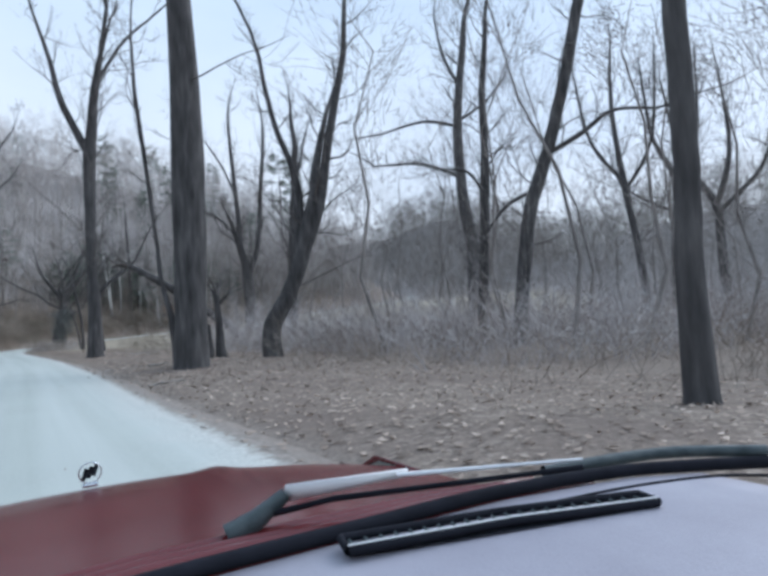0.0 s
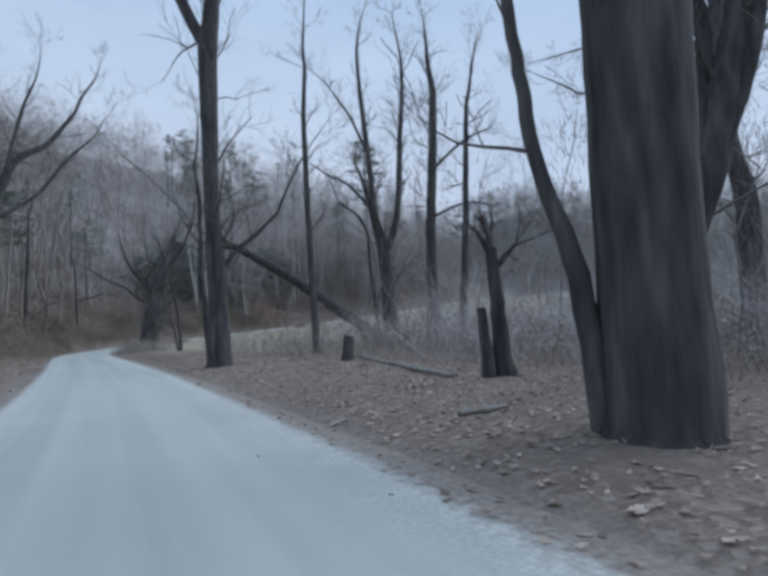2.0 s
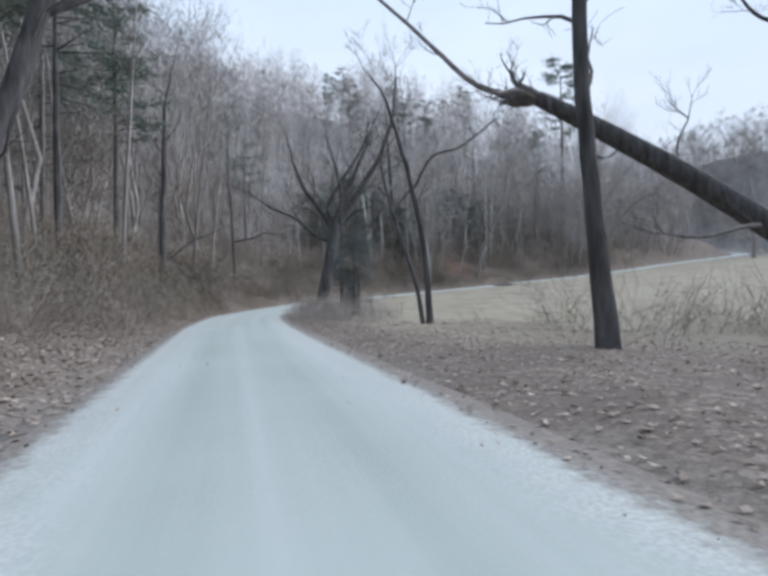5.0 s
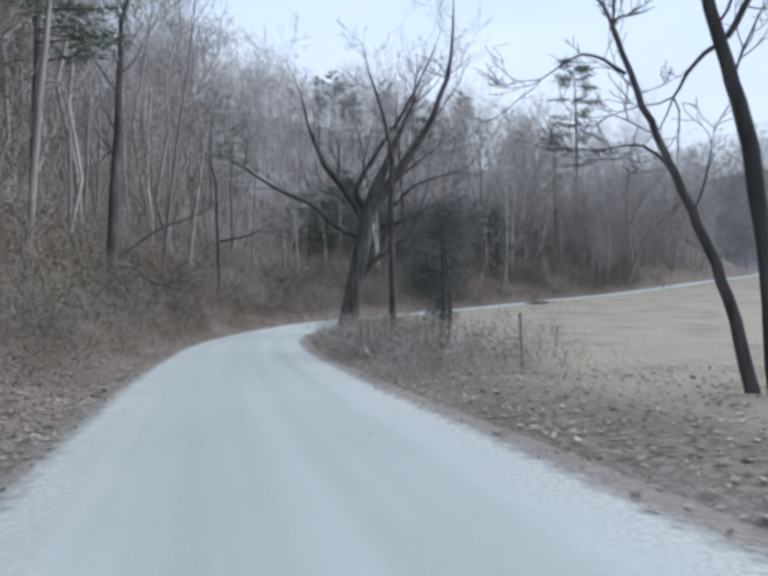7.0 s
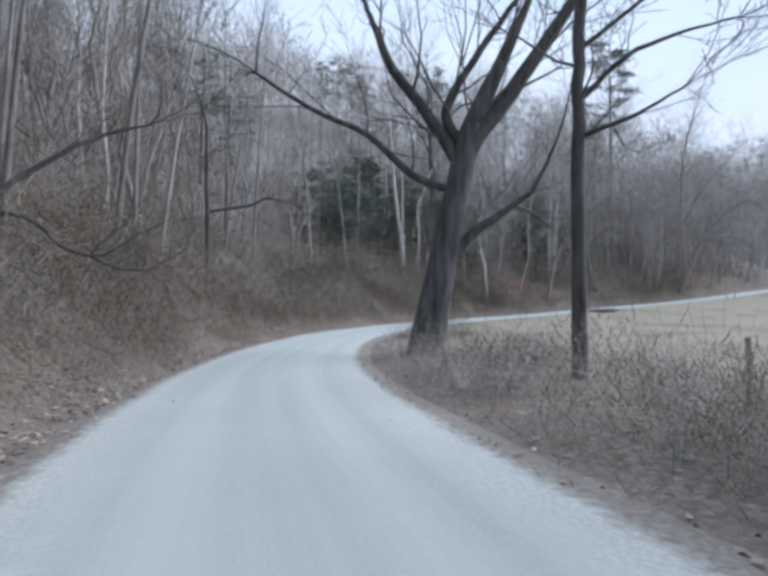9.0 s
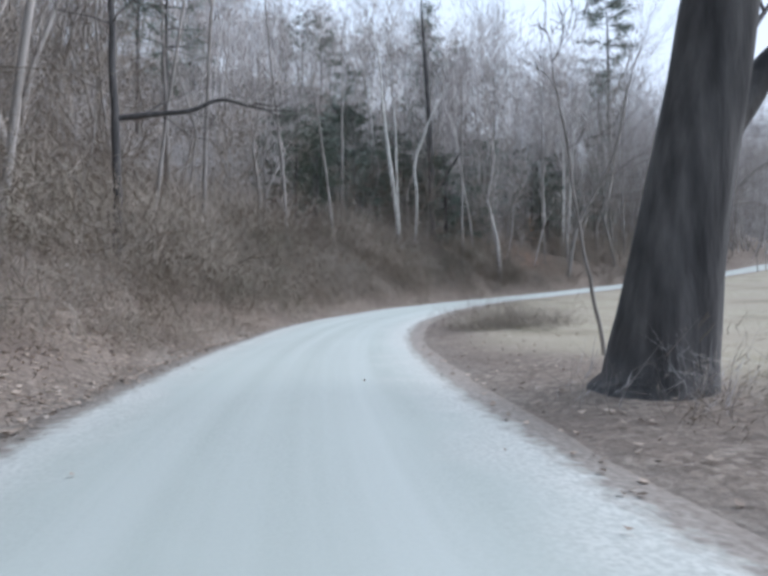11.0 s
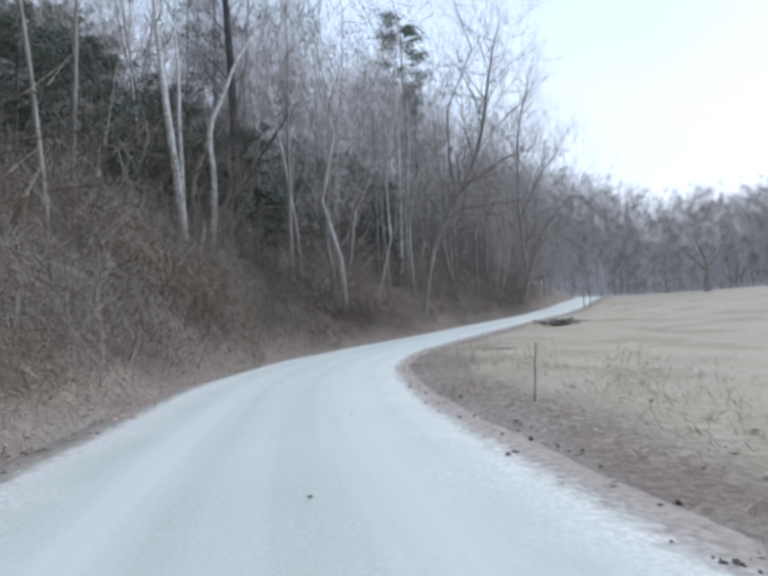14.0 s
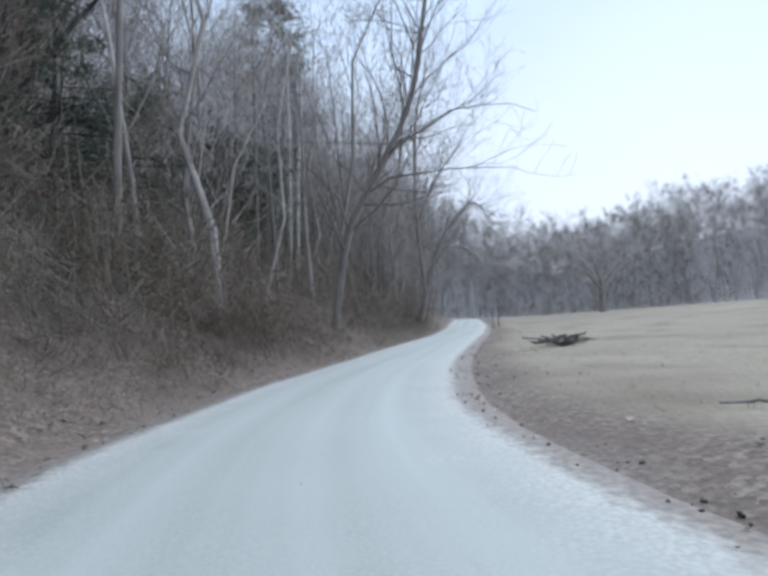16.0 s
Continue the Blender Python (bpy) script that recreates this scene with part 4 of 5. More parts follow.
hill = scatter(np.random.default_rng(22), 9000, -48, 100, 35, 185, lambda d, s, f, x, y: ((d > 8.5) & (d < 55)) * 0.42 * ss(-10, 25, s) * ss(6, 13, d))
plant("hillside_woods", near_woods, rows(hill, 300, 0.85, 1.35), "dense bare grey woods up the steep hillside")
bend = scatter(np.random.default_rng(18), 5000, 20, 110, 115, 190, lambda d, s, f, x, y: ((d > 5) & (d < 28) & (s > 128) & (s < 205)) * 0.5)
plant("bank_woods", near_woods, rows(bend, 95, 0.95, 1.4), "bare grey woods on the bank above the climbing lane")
slope = scatter(np.random.default_rng(16), 5000, -45, 10, 50, 125, lambda d, s, f, x, y: ((d > 10) & (d < 34) & (s > 56) & (s < 112)) * 0.4)
plant("slope_woods", near_woods, rows(slope, 105, 1.15, 1.6), "tall bare grey woods on the steep slope", M_FOREST, M_FOREST)
brow = scatter(np.random.default_rng(15), 4000, 45, 118, 125, 175, lambda d, s, f, x, y: ((d > 4) & (d < 16) & (s > 160) & (s < 208)) * 0.5)
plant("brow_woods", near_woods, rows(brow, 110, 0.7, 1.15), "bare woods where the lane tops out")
ring = scatter(np.random.default_rng(23), 14000, 20, 330, -110, 320, lambda d, s, f, x, y: ((d < -5) & ((d < -14) | (s > 200)) & (y > 5) & (np.hypot(x - 30, y - 70) > 95) & (np.hypot(x - 30, y - 70) < 245)) * (1 - 0.25 * ss(120, 160, np.hypot(x - 30, y - 70))))
plant("far_woods", far_woods, rows(ring, 1450, 0.65, 0.98), "bare woods on the far ridge beyond the hayfield", M_FOREST, M_FOREST)
high_wood = scatter(np.random.default_rng(17), 7000, 90, 290, 90, 290, lambda d, s, f, x, y: ((d < -8) & (np.hypot(x - 30, y - 70) > 160) & (np.hypot(x - 30, y - 70) < 330)) * 0.5)
plant("high_woods", far_woods, rows(high_wood, 520, 0.75, 1.1), "bare woods on the high ground beyond the lane", M_FOREST, M_FOREST)
shoulder = scatter(np.random.default_rng(14), 6000, 95, 235, 115, 265, lambda d, s, f, x, y: ((d < -5) & (np.hypot(x - 30, y - 70) > 94)) * 0.5)
plant("shoulder_woods", far_woods, rows(shoulder, 460, 0.65, 0.95), "bare woods on the shoulder of the far hill", M_FOREST, M_FOREST)
beyond = scatter(np.random.default_rng(19), 9000, 40, 150, 130, 330, lambda d, s, f, x, y: ((d > 5) & (d < 60) & (s > 180)) * 0.5)
plant("upland_woods", far_woods, rows(beyond, 330, 0.75, 1.05), "bare woods where the lane climbs out of sight", M_FOREST, M_FOREST)
dome = scatter(np.random.default_rng(52), 900, 135, 205, 180, 250, lambda d, s, f, x, y: (d < -8) * 0.6)
plant("dome_woods", far_woods, rows(dome, 230, 0.6, 0.9), "bare woods over the rounded hill beyond the field", M_FOREST, M_FOREST)
low_wood = scatter(np.random.default_rng(24), 1800, 5, 85, -30, 62, lambda d, s, f, x, y: ((d < -13) & (y + 0.3 * x < 62)) * 0.14)
plant("lowland_woods", near_woods, rows(low_wood, 170, 0.6, 1.0), "open bare woods on the flat ground beside the lane", M_FOREST, M_FOREST)


ridge_kinds = [woods_variant(230 + i, 15 + 1.2 * i, 0.10, 0.42, 4, 0, 150, 4, 0.03, 4) for i in range(6)]
young = [woods_variant(250 + i, t, 0.03, 0.0, 5, 0, 240, 4, 0.012, 4) for i, t in enumerate((4.5, 5.5, 6.5, 8.0))]
crest = scatter(np.random.default_rng(20), 18000, -75, 130, 85, 300, lambda d, s, f, x, y: ((d > 52) & (d < 160)) * 0.3)
plant("ridge_woods", ridge_kinds, rows(crest, 800, 0.85, 1.25), "bare woods along the top of the ridge")
under = scatter(np.random.default_rng(44), 9000, -45, 95, 38, 165, lambda d, s, f, x, y: ((d > 7.5) & (d < 32)) * 0.5 * ss(36, 52, s) * (1 - ss(185, 200, s)))
plant("understory_woods", young, rows(under, 520, 0.7, 1.3), "thin bare saplings under the hillside trees", M_FOREST, M_BRUSH)


def conifer_variant(seed, tall, wide, bare):
    """An evergreen: trunk and boughs, and many small needle sprays in uneven clumps along them."""
    r = np.random.default_rng(seed)
    g, n = Geo(), Geo()
    g.tube([(0, 0, -0.5), (0.1, 0, tall * 0.5), (0, 0.1, tall)], [tall * 0.012, tall * 0.008, 0.015], 6)
    for k in range(34):
        f = bare + (0.98 - bare) * r.random() ** 0.8
        a = r.uniform(0, 6.28)
        ln = wide * (0.35 + 0.65 * math.sin(math.pi * min(1, (1 - f) / (1 - bare) * 0.75 + 0.05))) * r.uniform(0.5, 1.2)
        z = tall * f
        end = np.array([math.cos(a) * ln, math.sin(a) * ln, z + ln * r.uniform(-0.1, 0.3)])
        g.tube([(0, 0, z), end * 0.6 + np.array([0, 0, z * 0.4]), end], [0.05, 0.03, 0.012], 3)
        for q in (0.55, 0.8, 1.0):
            c = np.array([0, 0, z]) * (1 - q) + end * q
            for _ in range(20):
                n.blade(c + r.normal(0, 0.3, 3) * np.array([1, 1, 0.5]), r.normal(0, 1, 3) * np.array([0.4, 0.4, 0.2]), r.uniform(0.03, 0.06))
    return g.arrays(), n.arrays()


FIRS = [conifer_variant(400 + i, t, w, b) for i, (t, w, b) in enumerate([(19, 3.2, 0.45), (22, 3.0, 0.5), (13, 3.2, 0.12), (10, 2.8, 0.05)])]
conifers, conifer_stems = [f[1] for f in FIRS], [f[0] for f in FIRS]
ev = scatter(np.random.default_rng(25), 2600, -60, 120, 60, 250, lambda d, s, f, x, y: ((d > 11) & (d < 100)) * np.where((d > 11) & (d < 27) & (s > 112) & (s < 175), 0.06, np.where((d > 8) & (d < 20) & (s > 50) & (s < 84), 0.3, np.where(d > 60, 0.06, 0.01))))
tall_x, tall_y = np.array([-11, -13, -10.5, -14.5, -12, -16.0, -9.6]), np.array([66, 62, 72, 68, 58, 76, 79.0])
ev_rows = np.c_[ev[0], ev[1], ev[2], rng.uniform(0, 6.28, len(ev[0])), rng.uniform(0.7, 1.1, len(ev[0]))][:105]
evergreen_kinds = {}


def evergreen(x, y, kind, size, turn, label, group):
    """One evergreen with its trunk and needles; later ones of a kind are copies of the first."""
    z = high(x, y)
    if (kind, label) in evergreen_kinds:
        return copy_thing(evergreen_kinds[kind, label], pose(x, y, z, 0, 0, turn))
    top = thing("evergreen_tree", x, y, z, label, "tree", group)
    (tv, tq), (nv, nq) = FIRS[kind]
    mesh_object("trunk", tv * size, tq, M_BARK, top)
    mesh_object("crown", nv * size, nq, M_NEEDLE, top)
    evergreen_kinds[kind, label] = top
    return top


for n_, (x_, y_) in enumerate(zip(tall_x, tall_y)):
    evergreen(float(x_), float(y_), n_ % 2, 0.88, n_ * 71 % 360, "tall evergreen with a bare lower trunk on the bank", "evergreens on the bank")
evergreen(66.0, 160.0, 1, 1.62, 20, "tall straight evergreen standing out above the ridge", "")
strew("evergreen_woods", conifers, ev_rows, M_NEEDLE, "dark green evergreens scattered through the bare hillside", "woods")
strew("evergreen_trunks", conifer_stems, ev_rows, M_BARK, "trunks of the hillside evergreens", "woods")


grove = np.random.default_rng(36)
gx_, gy_ = grove.uniform(4, 22, 60), grove.uniform(119, 136, 60)
up = land(gx_, gy_)[1] > 11.5
gx_, gy_ = gx_[up][:24], gy_[up][:24]
for n_, (x_, y_) in enumerate(zip(gx_, gy_)):
    evergreen(float(x_), float(y_), 2 + n_ % 2, 0.7, n_ * 83 % 360, "bushy dark green evergreen halfway up the bank", "evergreen thicket")


grove = np.random.default_rng(46)
gx_, gy_ = grove.uniform(18, 44, 90), grove.uniform(127, 150, 90)
up = land(gx_, gy_)[1]
gx_, gy_ = gx_[(up > 8.5) & (up < 22)][:26], gy_[(up > 8.5) & (up < 22)][:26]
for n_, (x_, y_) in enumerate(zip(gx_, gy_)):
    evergreen(float(x_), float(y_), 2 + n_ % 2, 0.7, n_ * 67 % 360, "bushy dark green evergreen halfway up the bank", "evergreen thicket")


def mound_variant(seed, wide, tall, count):
    """A heap of vines: short fine stems all over a rounded, dented hump."""
    r = np.random.default_rng(seed)
    g = Geo()
    ph = r.uniform(0, 6.28, 4)

    def swell(a, b):
        return 1 + 0.18 * math.sin(3 * a + ph[0]) * math.cos(b) + 0.14 * math.sin(5 * a + 4 * b + ph[1]) * math.cos(b)

    for _ in range(count):
        a, b = r.uniform(0, 6.28), math.asin(r.random() ** 0.8)
        k = swell(a, b) * r.uniform(0.78, 1.08)
        p = np.array([math.cos(a) * math.cos(b) * wide * k, math.sin(a) * math.cos(b) * wide * k, math.sin(b) * tall * k])
        d = unit(p + np.array([0, 0, 0.2])) * 0.16 + r.normal(0, 0.2, 3) + np.array([0, 0, -0.08])
        g.blade(p - d * 0.5, d * r.uniform(0.6, 1.3), r.uniform(0.004, 0.009))
    return g.arrays()


mounds = [mound_variant(700 + i, w, t, 740) for i, (w, t) in enumerate([(1.2, 1.3), (1.6, 1.5), (1.4, 2.0), (2.0, 1.7)])]
small_mounds = [mound_variant(720 + i, 1.5, t, 300) for i, t in enumerate((1.1, 1.5, 1.8))]
b7 = scatter(np.random.default_rng(37), 9000, -16, 62, 52, 146, lambda d, s, f, x, y: ((d > 2.9) & (d < 11)) * ss(54, 68, s) * (1 - 0.7 * ss(124, 140, s)) * np.where(d < 8.5, 0.6, 0.2) * (np.hypot(x - 29, y - 129.6) > 3.2))
strew("vine_mounds", mounds, np.c_[b7[0], b7[1], b7[2] - 0.2, rng.uniform(0, 6.28, len(b7[0])), rng.uniform(0.7, 1.35, len(b7[0])) * np.clip((b7[3] - 1.6) / 3.4, 0.42, 1.2)][:520], M_VINE, "rounded mounds of leafless vines smothering the bank", "brush")


b8 = scatter(np.random.default_rng(38), 3000, 0, 40, 85, 130, lambda d, s, f, x, y: ((d < -2.7) & (d > -5.4)) * ss(94, 98, s) * (1 - ss(110, 118, s)) * 0.6)
strew("low_vines", small_mounds, np.c_[b8[0], b8[1], b8[2] - 0.1, rng.uniform(0, 6.28, len(b8[0])), rng.uniform(0.18, 0.42, len(b8[0]))][:46], M_VINE, "low clumps of brown vines inside the bend", "brush")


def shrub_variant(seed, stems, tall, wide, twiggy=5):
    r = np.random.default_rng(seed)
    g = Geo()
    for _ in range(stems):
        a = r.uniform(0, 6.28)
        base = np.array([r.normal(0, wide * 0.3), r.normal(0, wide * 0.3), -0.1])
        d = np.array([math.cos(a) * wide * r.uniform(0.2, 0.9), math.sin(a) * wide * r.uniform(0.2, 0.9), tall * r.uniform(0.5, 1.0)])
        mid = base + d * 0.55 + r.normal(0, 0.08, 3)
        end = base + d + np.array([d[0] * 0.3, d[1] * 0.3, -tall * 0.12])
        w = r.uniform(0.004, 0.008)
        g.blade(base, mid - base, w)
        g.blade(mid, end - mid, w * 0.7)
        for _ in range(twiggy):
            p = base + (mid - base) * r.uniform(0.3, 1) if r.random() < 0.5 else mid + (end - mid) * r.uniform(0, 0.9)
            g.blade(p, unit(d) * 0.25 * tall + r.normal(0, 0.28, 3) * tall, w * 0.6)
    return g.arrays()


vines = [shrub_variant(550 + i, 24, t, w, 6) for i, (t, w) in enumerate([(1.1, 1.0), (1.5, 1.1), (1.3, 1.4)])]
shrubs = [shrub_variant(500 + i, 17, t, w, 4) for i, (t, w) in enumerate([(1.0, 0.8), (1.5, 1.0), (1.2, 1.2), (0.8, 0.9)])]
b1 = scatter(np.random.default_rng(26), 16000, -18, 70, 30, 150, lambda d, s, f, x, y: ((d > 3.4) & (d < 14)) * ss(45, 70, s) * np.where(d < 9, 0.7, 0.4) * (np.hypot(x - 30.5, y - 130.5) > 3.0))
strew("bank_brush", vines, np.c_[b1[0], b1[1], b1[2], rng.uniform(0, 6.28, len(b1[0])), rng.uniform(0.6, 1.5, len(b1[0])) * np.clip((b1[3] - 1.6) / 2.6, 0.35, 1.4) * (1 + 0.45 * ss(85, 100, b1[4]))][:620], M_BRUSH, "tangled brown winter brush and vines over the bank", "brush")
b2 = scatter(np.random.default_rng(27), 5000, 3, 60, -20, 75, lambda d, s, f, x, y: ((d < -6.5) & (d > -40) & (y + 0.3 * x < 66)) * np.where(d < -11, 0.32, 0.10))
strew("thicket", shrubs, np.c_[b2[0], b2[1], b2[2], rng.uniform(0, 6.28, len(b2[0])), rng.uniform(0.8, 2.2, len(b2[0]))][:620], M_BRUSH, "grey-brown leafless thicket beside the lane", "brush")
b6 = scatter(np.random.default_rng(35), 5000, 9, 48, 10, 56, lambda d, s, f, x, y: ((y + 0.3 * x < 58) & (np.hypot(x - 11.5, y - 48) > 3)) * ss(8, 14, x) * 0.5)
# tall thicket in the twig colour that is paled for haze
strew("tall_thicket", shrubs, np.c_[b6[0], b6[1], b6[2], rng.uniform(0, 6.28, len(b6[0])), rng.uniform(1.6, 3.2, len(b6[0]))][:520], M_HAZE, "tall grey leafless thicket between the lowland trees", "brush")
b3 = scatter(np.random.default_rng(28), 3500, -2, 22, 62, 112, lambda d, s, f, x, y: ((d < -2.9) & (d > -7)) * ss(62, 70, s) * (1 - ss(80, 88, s)) * 0.6)
# verge brush likewise, its haze held in the pale colour
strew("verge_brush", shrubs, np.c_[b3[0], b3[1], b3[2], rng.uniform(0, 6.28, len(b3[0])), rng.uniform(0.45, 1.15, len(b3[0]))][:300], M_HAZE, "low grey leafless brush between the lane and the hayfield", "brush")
b9 = scatter(np.random.default_rng(39), 4000, -2, 16, 62, 96, lambda d, s, f, x, y: ((d < -3.0) & (d > -6.5)) * ss(63, 68, s) * (1 - ss(82, 90, s)) * 0.6)
strew("verge_vines", small_mounds, np.c_[b9[0], b9[1], b9[2] - 0.1, rng.uniform(0, 6.28, len(b9[0])), rng.uniform(0.40, 0.80, len(b9[0]))][:110], M_VINE, "low grey-brown vines between the lane and hayfield", "brush")
b10 = scatter(np.random.default_rng(40), 9000, -12, 60, 66, 142, lambda d, s, f, x, y: ((d > 2.25) & (d < 4.8)) * ss(66, 74, s) * 0.8)
strew("edge_vines", small_mounds, np.c_[b10[0], b10[1], b10[2] - 0.1, rng.uniform(0, 6.28, len(b10[0])), rng.uniform(0.28, 0.75, len(b10[0])) * np.clip((b10[3] - 1.3) / 1.9, 0.35, 1.2)][:620], M_VINE, "low vines trailing down to the edge of the lane", "brush")
b12 = scatter(np.random.default_rng(51), 190, 5.6, 9.6, 93.6, 97.2, lambda d, s, f, x, y: ((d < -3.0) & (np.hypot((x - 7.4) / 1.9, (y - 95.4) / 1.5) < 1)) * 0.9)
strew("bend_brush", shrubs, np.c_[b12[0], b12[1], b12[2], rng.uniform(0, 6.28, len(b12[0])), rng.uniform(0.45, 0.85, len(b12[0]))][:75], M_BRUSH, "grey leafless bushes growing inside the bend", "brush")
b5 = scatter(np.random.default_rng(30), 9000, 20, 200, -40, 190, lambda d, s, f, x, y: ((d < -7) & (np.hypot(x - 30, y - 70) > 90) & (np.hypot(x - 30, y - 70) < 104)) * 0.5)
strew("field_edge_brush", shrubs, np.c_[b5[0], b5[1], b5[2], rng.uniform(0, 6.28, len(b5[0])), rng.uniform(1.5, 3.2, len(b5[0]))][:340], M_BRUSH, "grey leafless brush along the far edge of the hayfield", "brush")
b4 = scatter(np.random.default_rng(29), 5000, -60, 60, 10, 170, lambda d, s, f, x, y: ((d > 9) & (d < 45)) * 0.5)
strew("hill_brush", shrubs, np.c_[b4[0], b4[1], b4[2], rng.uniform(0, 6.28, len(b4[0])), rng.uniform(0.8, 1.9, len(b4[0]))][:420], M_BRUSH, "leafless undergrowth under the hillside trees", "brush")


def leaves(seed, count, x0, x1, y0, y1, accept, label, big=0.065):
    """Curled dead leaves: four-cornered, bent up at the ends."""
    r = np.random.default_rng(seed)
    x, y, h, d, s = scatter(r, count, x0, x1, y0, y1, accept)
    n = len(x)
    a, k = r.uniform(0, 6.28, n), r.uniform(big * 0.4, big, n)
    ux, uy = np.cos(a) * k, np.sin(a) * k
    vx, vy = -np.sin(a) * k * 0.6, np.cos(a) * k * 0.6
    lift = r.uniform(0.0, 0.035, (n, 4))
    z = surface(h, d, s) + 0.012
    c = np.stack([np.c_[x + ux, y + uy, z + lift[:, 0]], np.c_[x + vx, y + vy, z + lift[:, 1] * 0.3], np.c_[x - ux, y - uy, z + lift[:, 2]], np.c_[x - vx, y - vy, z + lift[:, 3]]], 1)
    ob = mesh_object("leaf_litter", c.reshape(-1, 3), np.arange(4 * n).reshape(-1, 4), M_LEAF)
    return tagged(ob, label, "leaves", kind="stuff")


leaves(31, 84000, -14, 14, -6, 66, lambda d, s, f, x, y: ((np.abs(d) > 2.0) & (np.abs(d) < 11)) * np.where(np.abs(d) < 2.6, 0.25, 0.8), "fallen brown oak leaves along the verges")
leaves(32, 64000, -14, 50, 60, 140, lambda d, s, f, x, y: ((d > 2.0) & (d < 5.5)) * 0.9 + ((d < -2.1) & (d > -4.6)) * (0.6 - 0.45 * ss(88, 100, s)), "fallen brown leaves below the bank")
leaves(41, 60000, -11, 3, 44, 98, lambda d, s, f, x, y: ((d > 2.2) & (d < 5.5)) * 0.8, "thick drift of brown leaves at the foot of the bank")
leaves(33, 600, -6, 14, -2, 116, lambda d, s, f, x, y: (np.abs(d) < 1.9) * 0.5, "stray dead leaves lying on the lane", 0.035)


def tuft_variant(seed):
    r = np.random.default_rng(seed)
    g = Geo()
    for _ in range(9):
        g.blade((r.normal(0, 0.05), r.normal(0, 0.05), -0.01), (r.normal(0, 0.09), r.normal(0, 0.09), r.uniform(0.1, 0.3)), 0.006)
    return g.arrays()


tufts = [tuft_variant(600 + i) for i in range(4)]
t1 = scatter(np.random.default_rng(34), 30000, -2, 60, 52, 130, lambda d, s, f, x, y: (f > 0.25) * (d < -2.6) * np.exp(-np.clip(-d - 4, 0, None) / 4.0))
strew("dry_grass", tufts, np.c_[t1[0], t1[1], t1[2], rng.uniform(0, 6.28, len(t1[0])), rng.uniform(0.25, 0.5, len(t1[0]))][:450], M_GRASS, "tufts of dry tan grass along the hayfield", "grass")


# ---- fallen wood, posts and the cedar ----
tree("fallen_tree", 19.3, 56.8, [[(0, 0, 0.1, 0.62), (-1.3, 0.55, 1.5, 0.50), (-2.8, 1.2, 2.75, 0.44), (-5.3, 2.45, 4.85, 0.40), (-8.0, 3.6, 6.8, 0.36), (-10.4, 4.6, 8.35, 0.28)],
     [(-10.4, 4.6, 8.4, 0.14), (-12.1, 6.2, 9.3, 0.11), (-14.0, 7.7, 11.85, 0.08), (-16.1, 9.2, 14.5, 0.06), (-17.8, 10.2, 16.3, 0.04), (-20.1, 11.2, 19.0, 0.02)],
     [(-10.2, 4.5, 8.3, 0.10), (-11.2, 4.5, 8.55, 0.08), (-12.2, 4.2, 8.3, 0.04)],
     [(-3.6, 1.6, 3.4, 0.10), (-4.6, 1.4, 3.35, 0.08), (-6.2, 1.5, 3.0, 0.06), (-7.6, 1.6, 3.1, 0.03)],
     [(-6.0, 2.7, 5.2, 0.07), (-6.2, 2.6, 6.3, 0.05), (-5.8, 2.5, 7.2, 0.03)]],
     "storm-tilted dead tree leaning across the wood edge", extend=0, bushy=0.25, low=5, reach=0.9, limb_bark=M_FOREST)

# tall forked trees standing deep in the lowland woods
tree("oak_tree", 45.0, 30.3, [[(0.8, -1.25, 1.0, 0.38), (0.5, -0.8, 6, 0.32), (0, 0, 13.5, 0.27), (-0.3, 0.4, 20, 0.19), (0, 0.2, 26, 0.08)],
     [(0, 0, 13, 0.2), (-1.3, 2.1, 17, 0.16), (-1.9, 3.1, 24, 0.07)], [(0.1, -0.1, 12, 0.17), (1.4, -2.2, 16.5, 0.14), (1.7, -2.8, 24, 0.06)]],
     "tall forked bare oak deep in the lowland woods", extend=2, bushy=1.6, low=7)
tree("oak_tree", 58.0, 33.0, [[(-0.4, 0.7, 1.0, 0.46), (-0.2, 0.4, 8, 0.38), (0, 0, 15, 0.32), (-0.9, 1.6, 20, 0.22), (-1.2, 2.2, 28, 0.09)],
     [(0, 0, 14.5, 0.26), (1.1, -2.0, 19, 0.2), (1.3, -2.4, 28, 0.08)], [(-0.1, 0.2, 11.5, 0.16), (-2.4, 4.4, 15, 0.11), (-3.0, 5.4, 19, 0.05)]],
     "tall forked bare oak deep in the lowland woods", extend=2, bushy=1.7, low=8)
tree("oak_tree", 66.0, 33.1, [[(0.2, -0.4, 1.0, 0.58), (0.1, -0.2, 8, 0.5), (0, 0, 13, 0.44), (-1.4, 2.7, 19, 0.26), (-2.0, 4.0, 28, 0.1)],
     [(0, 0, 12.5, 0.34), (0.8, -1.6, 19, 0.25), (0.6, -1.2, 28, 0.1)], [(0.1, -0.2, 12, 0.28), (2.2, -4.4, 17, 0.2), (3.0, -6.0, 25, 0.08)]],
     "broad many-stemmed bare oak deep in the lowland woods", extend=2, bushy=1.7, low=8)
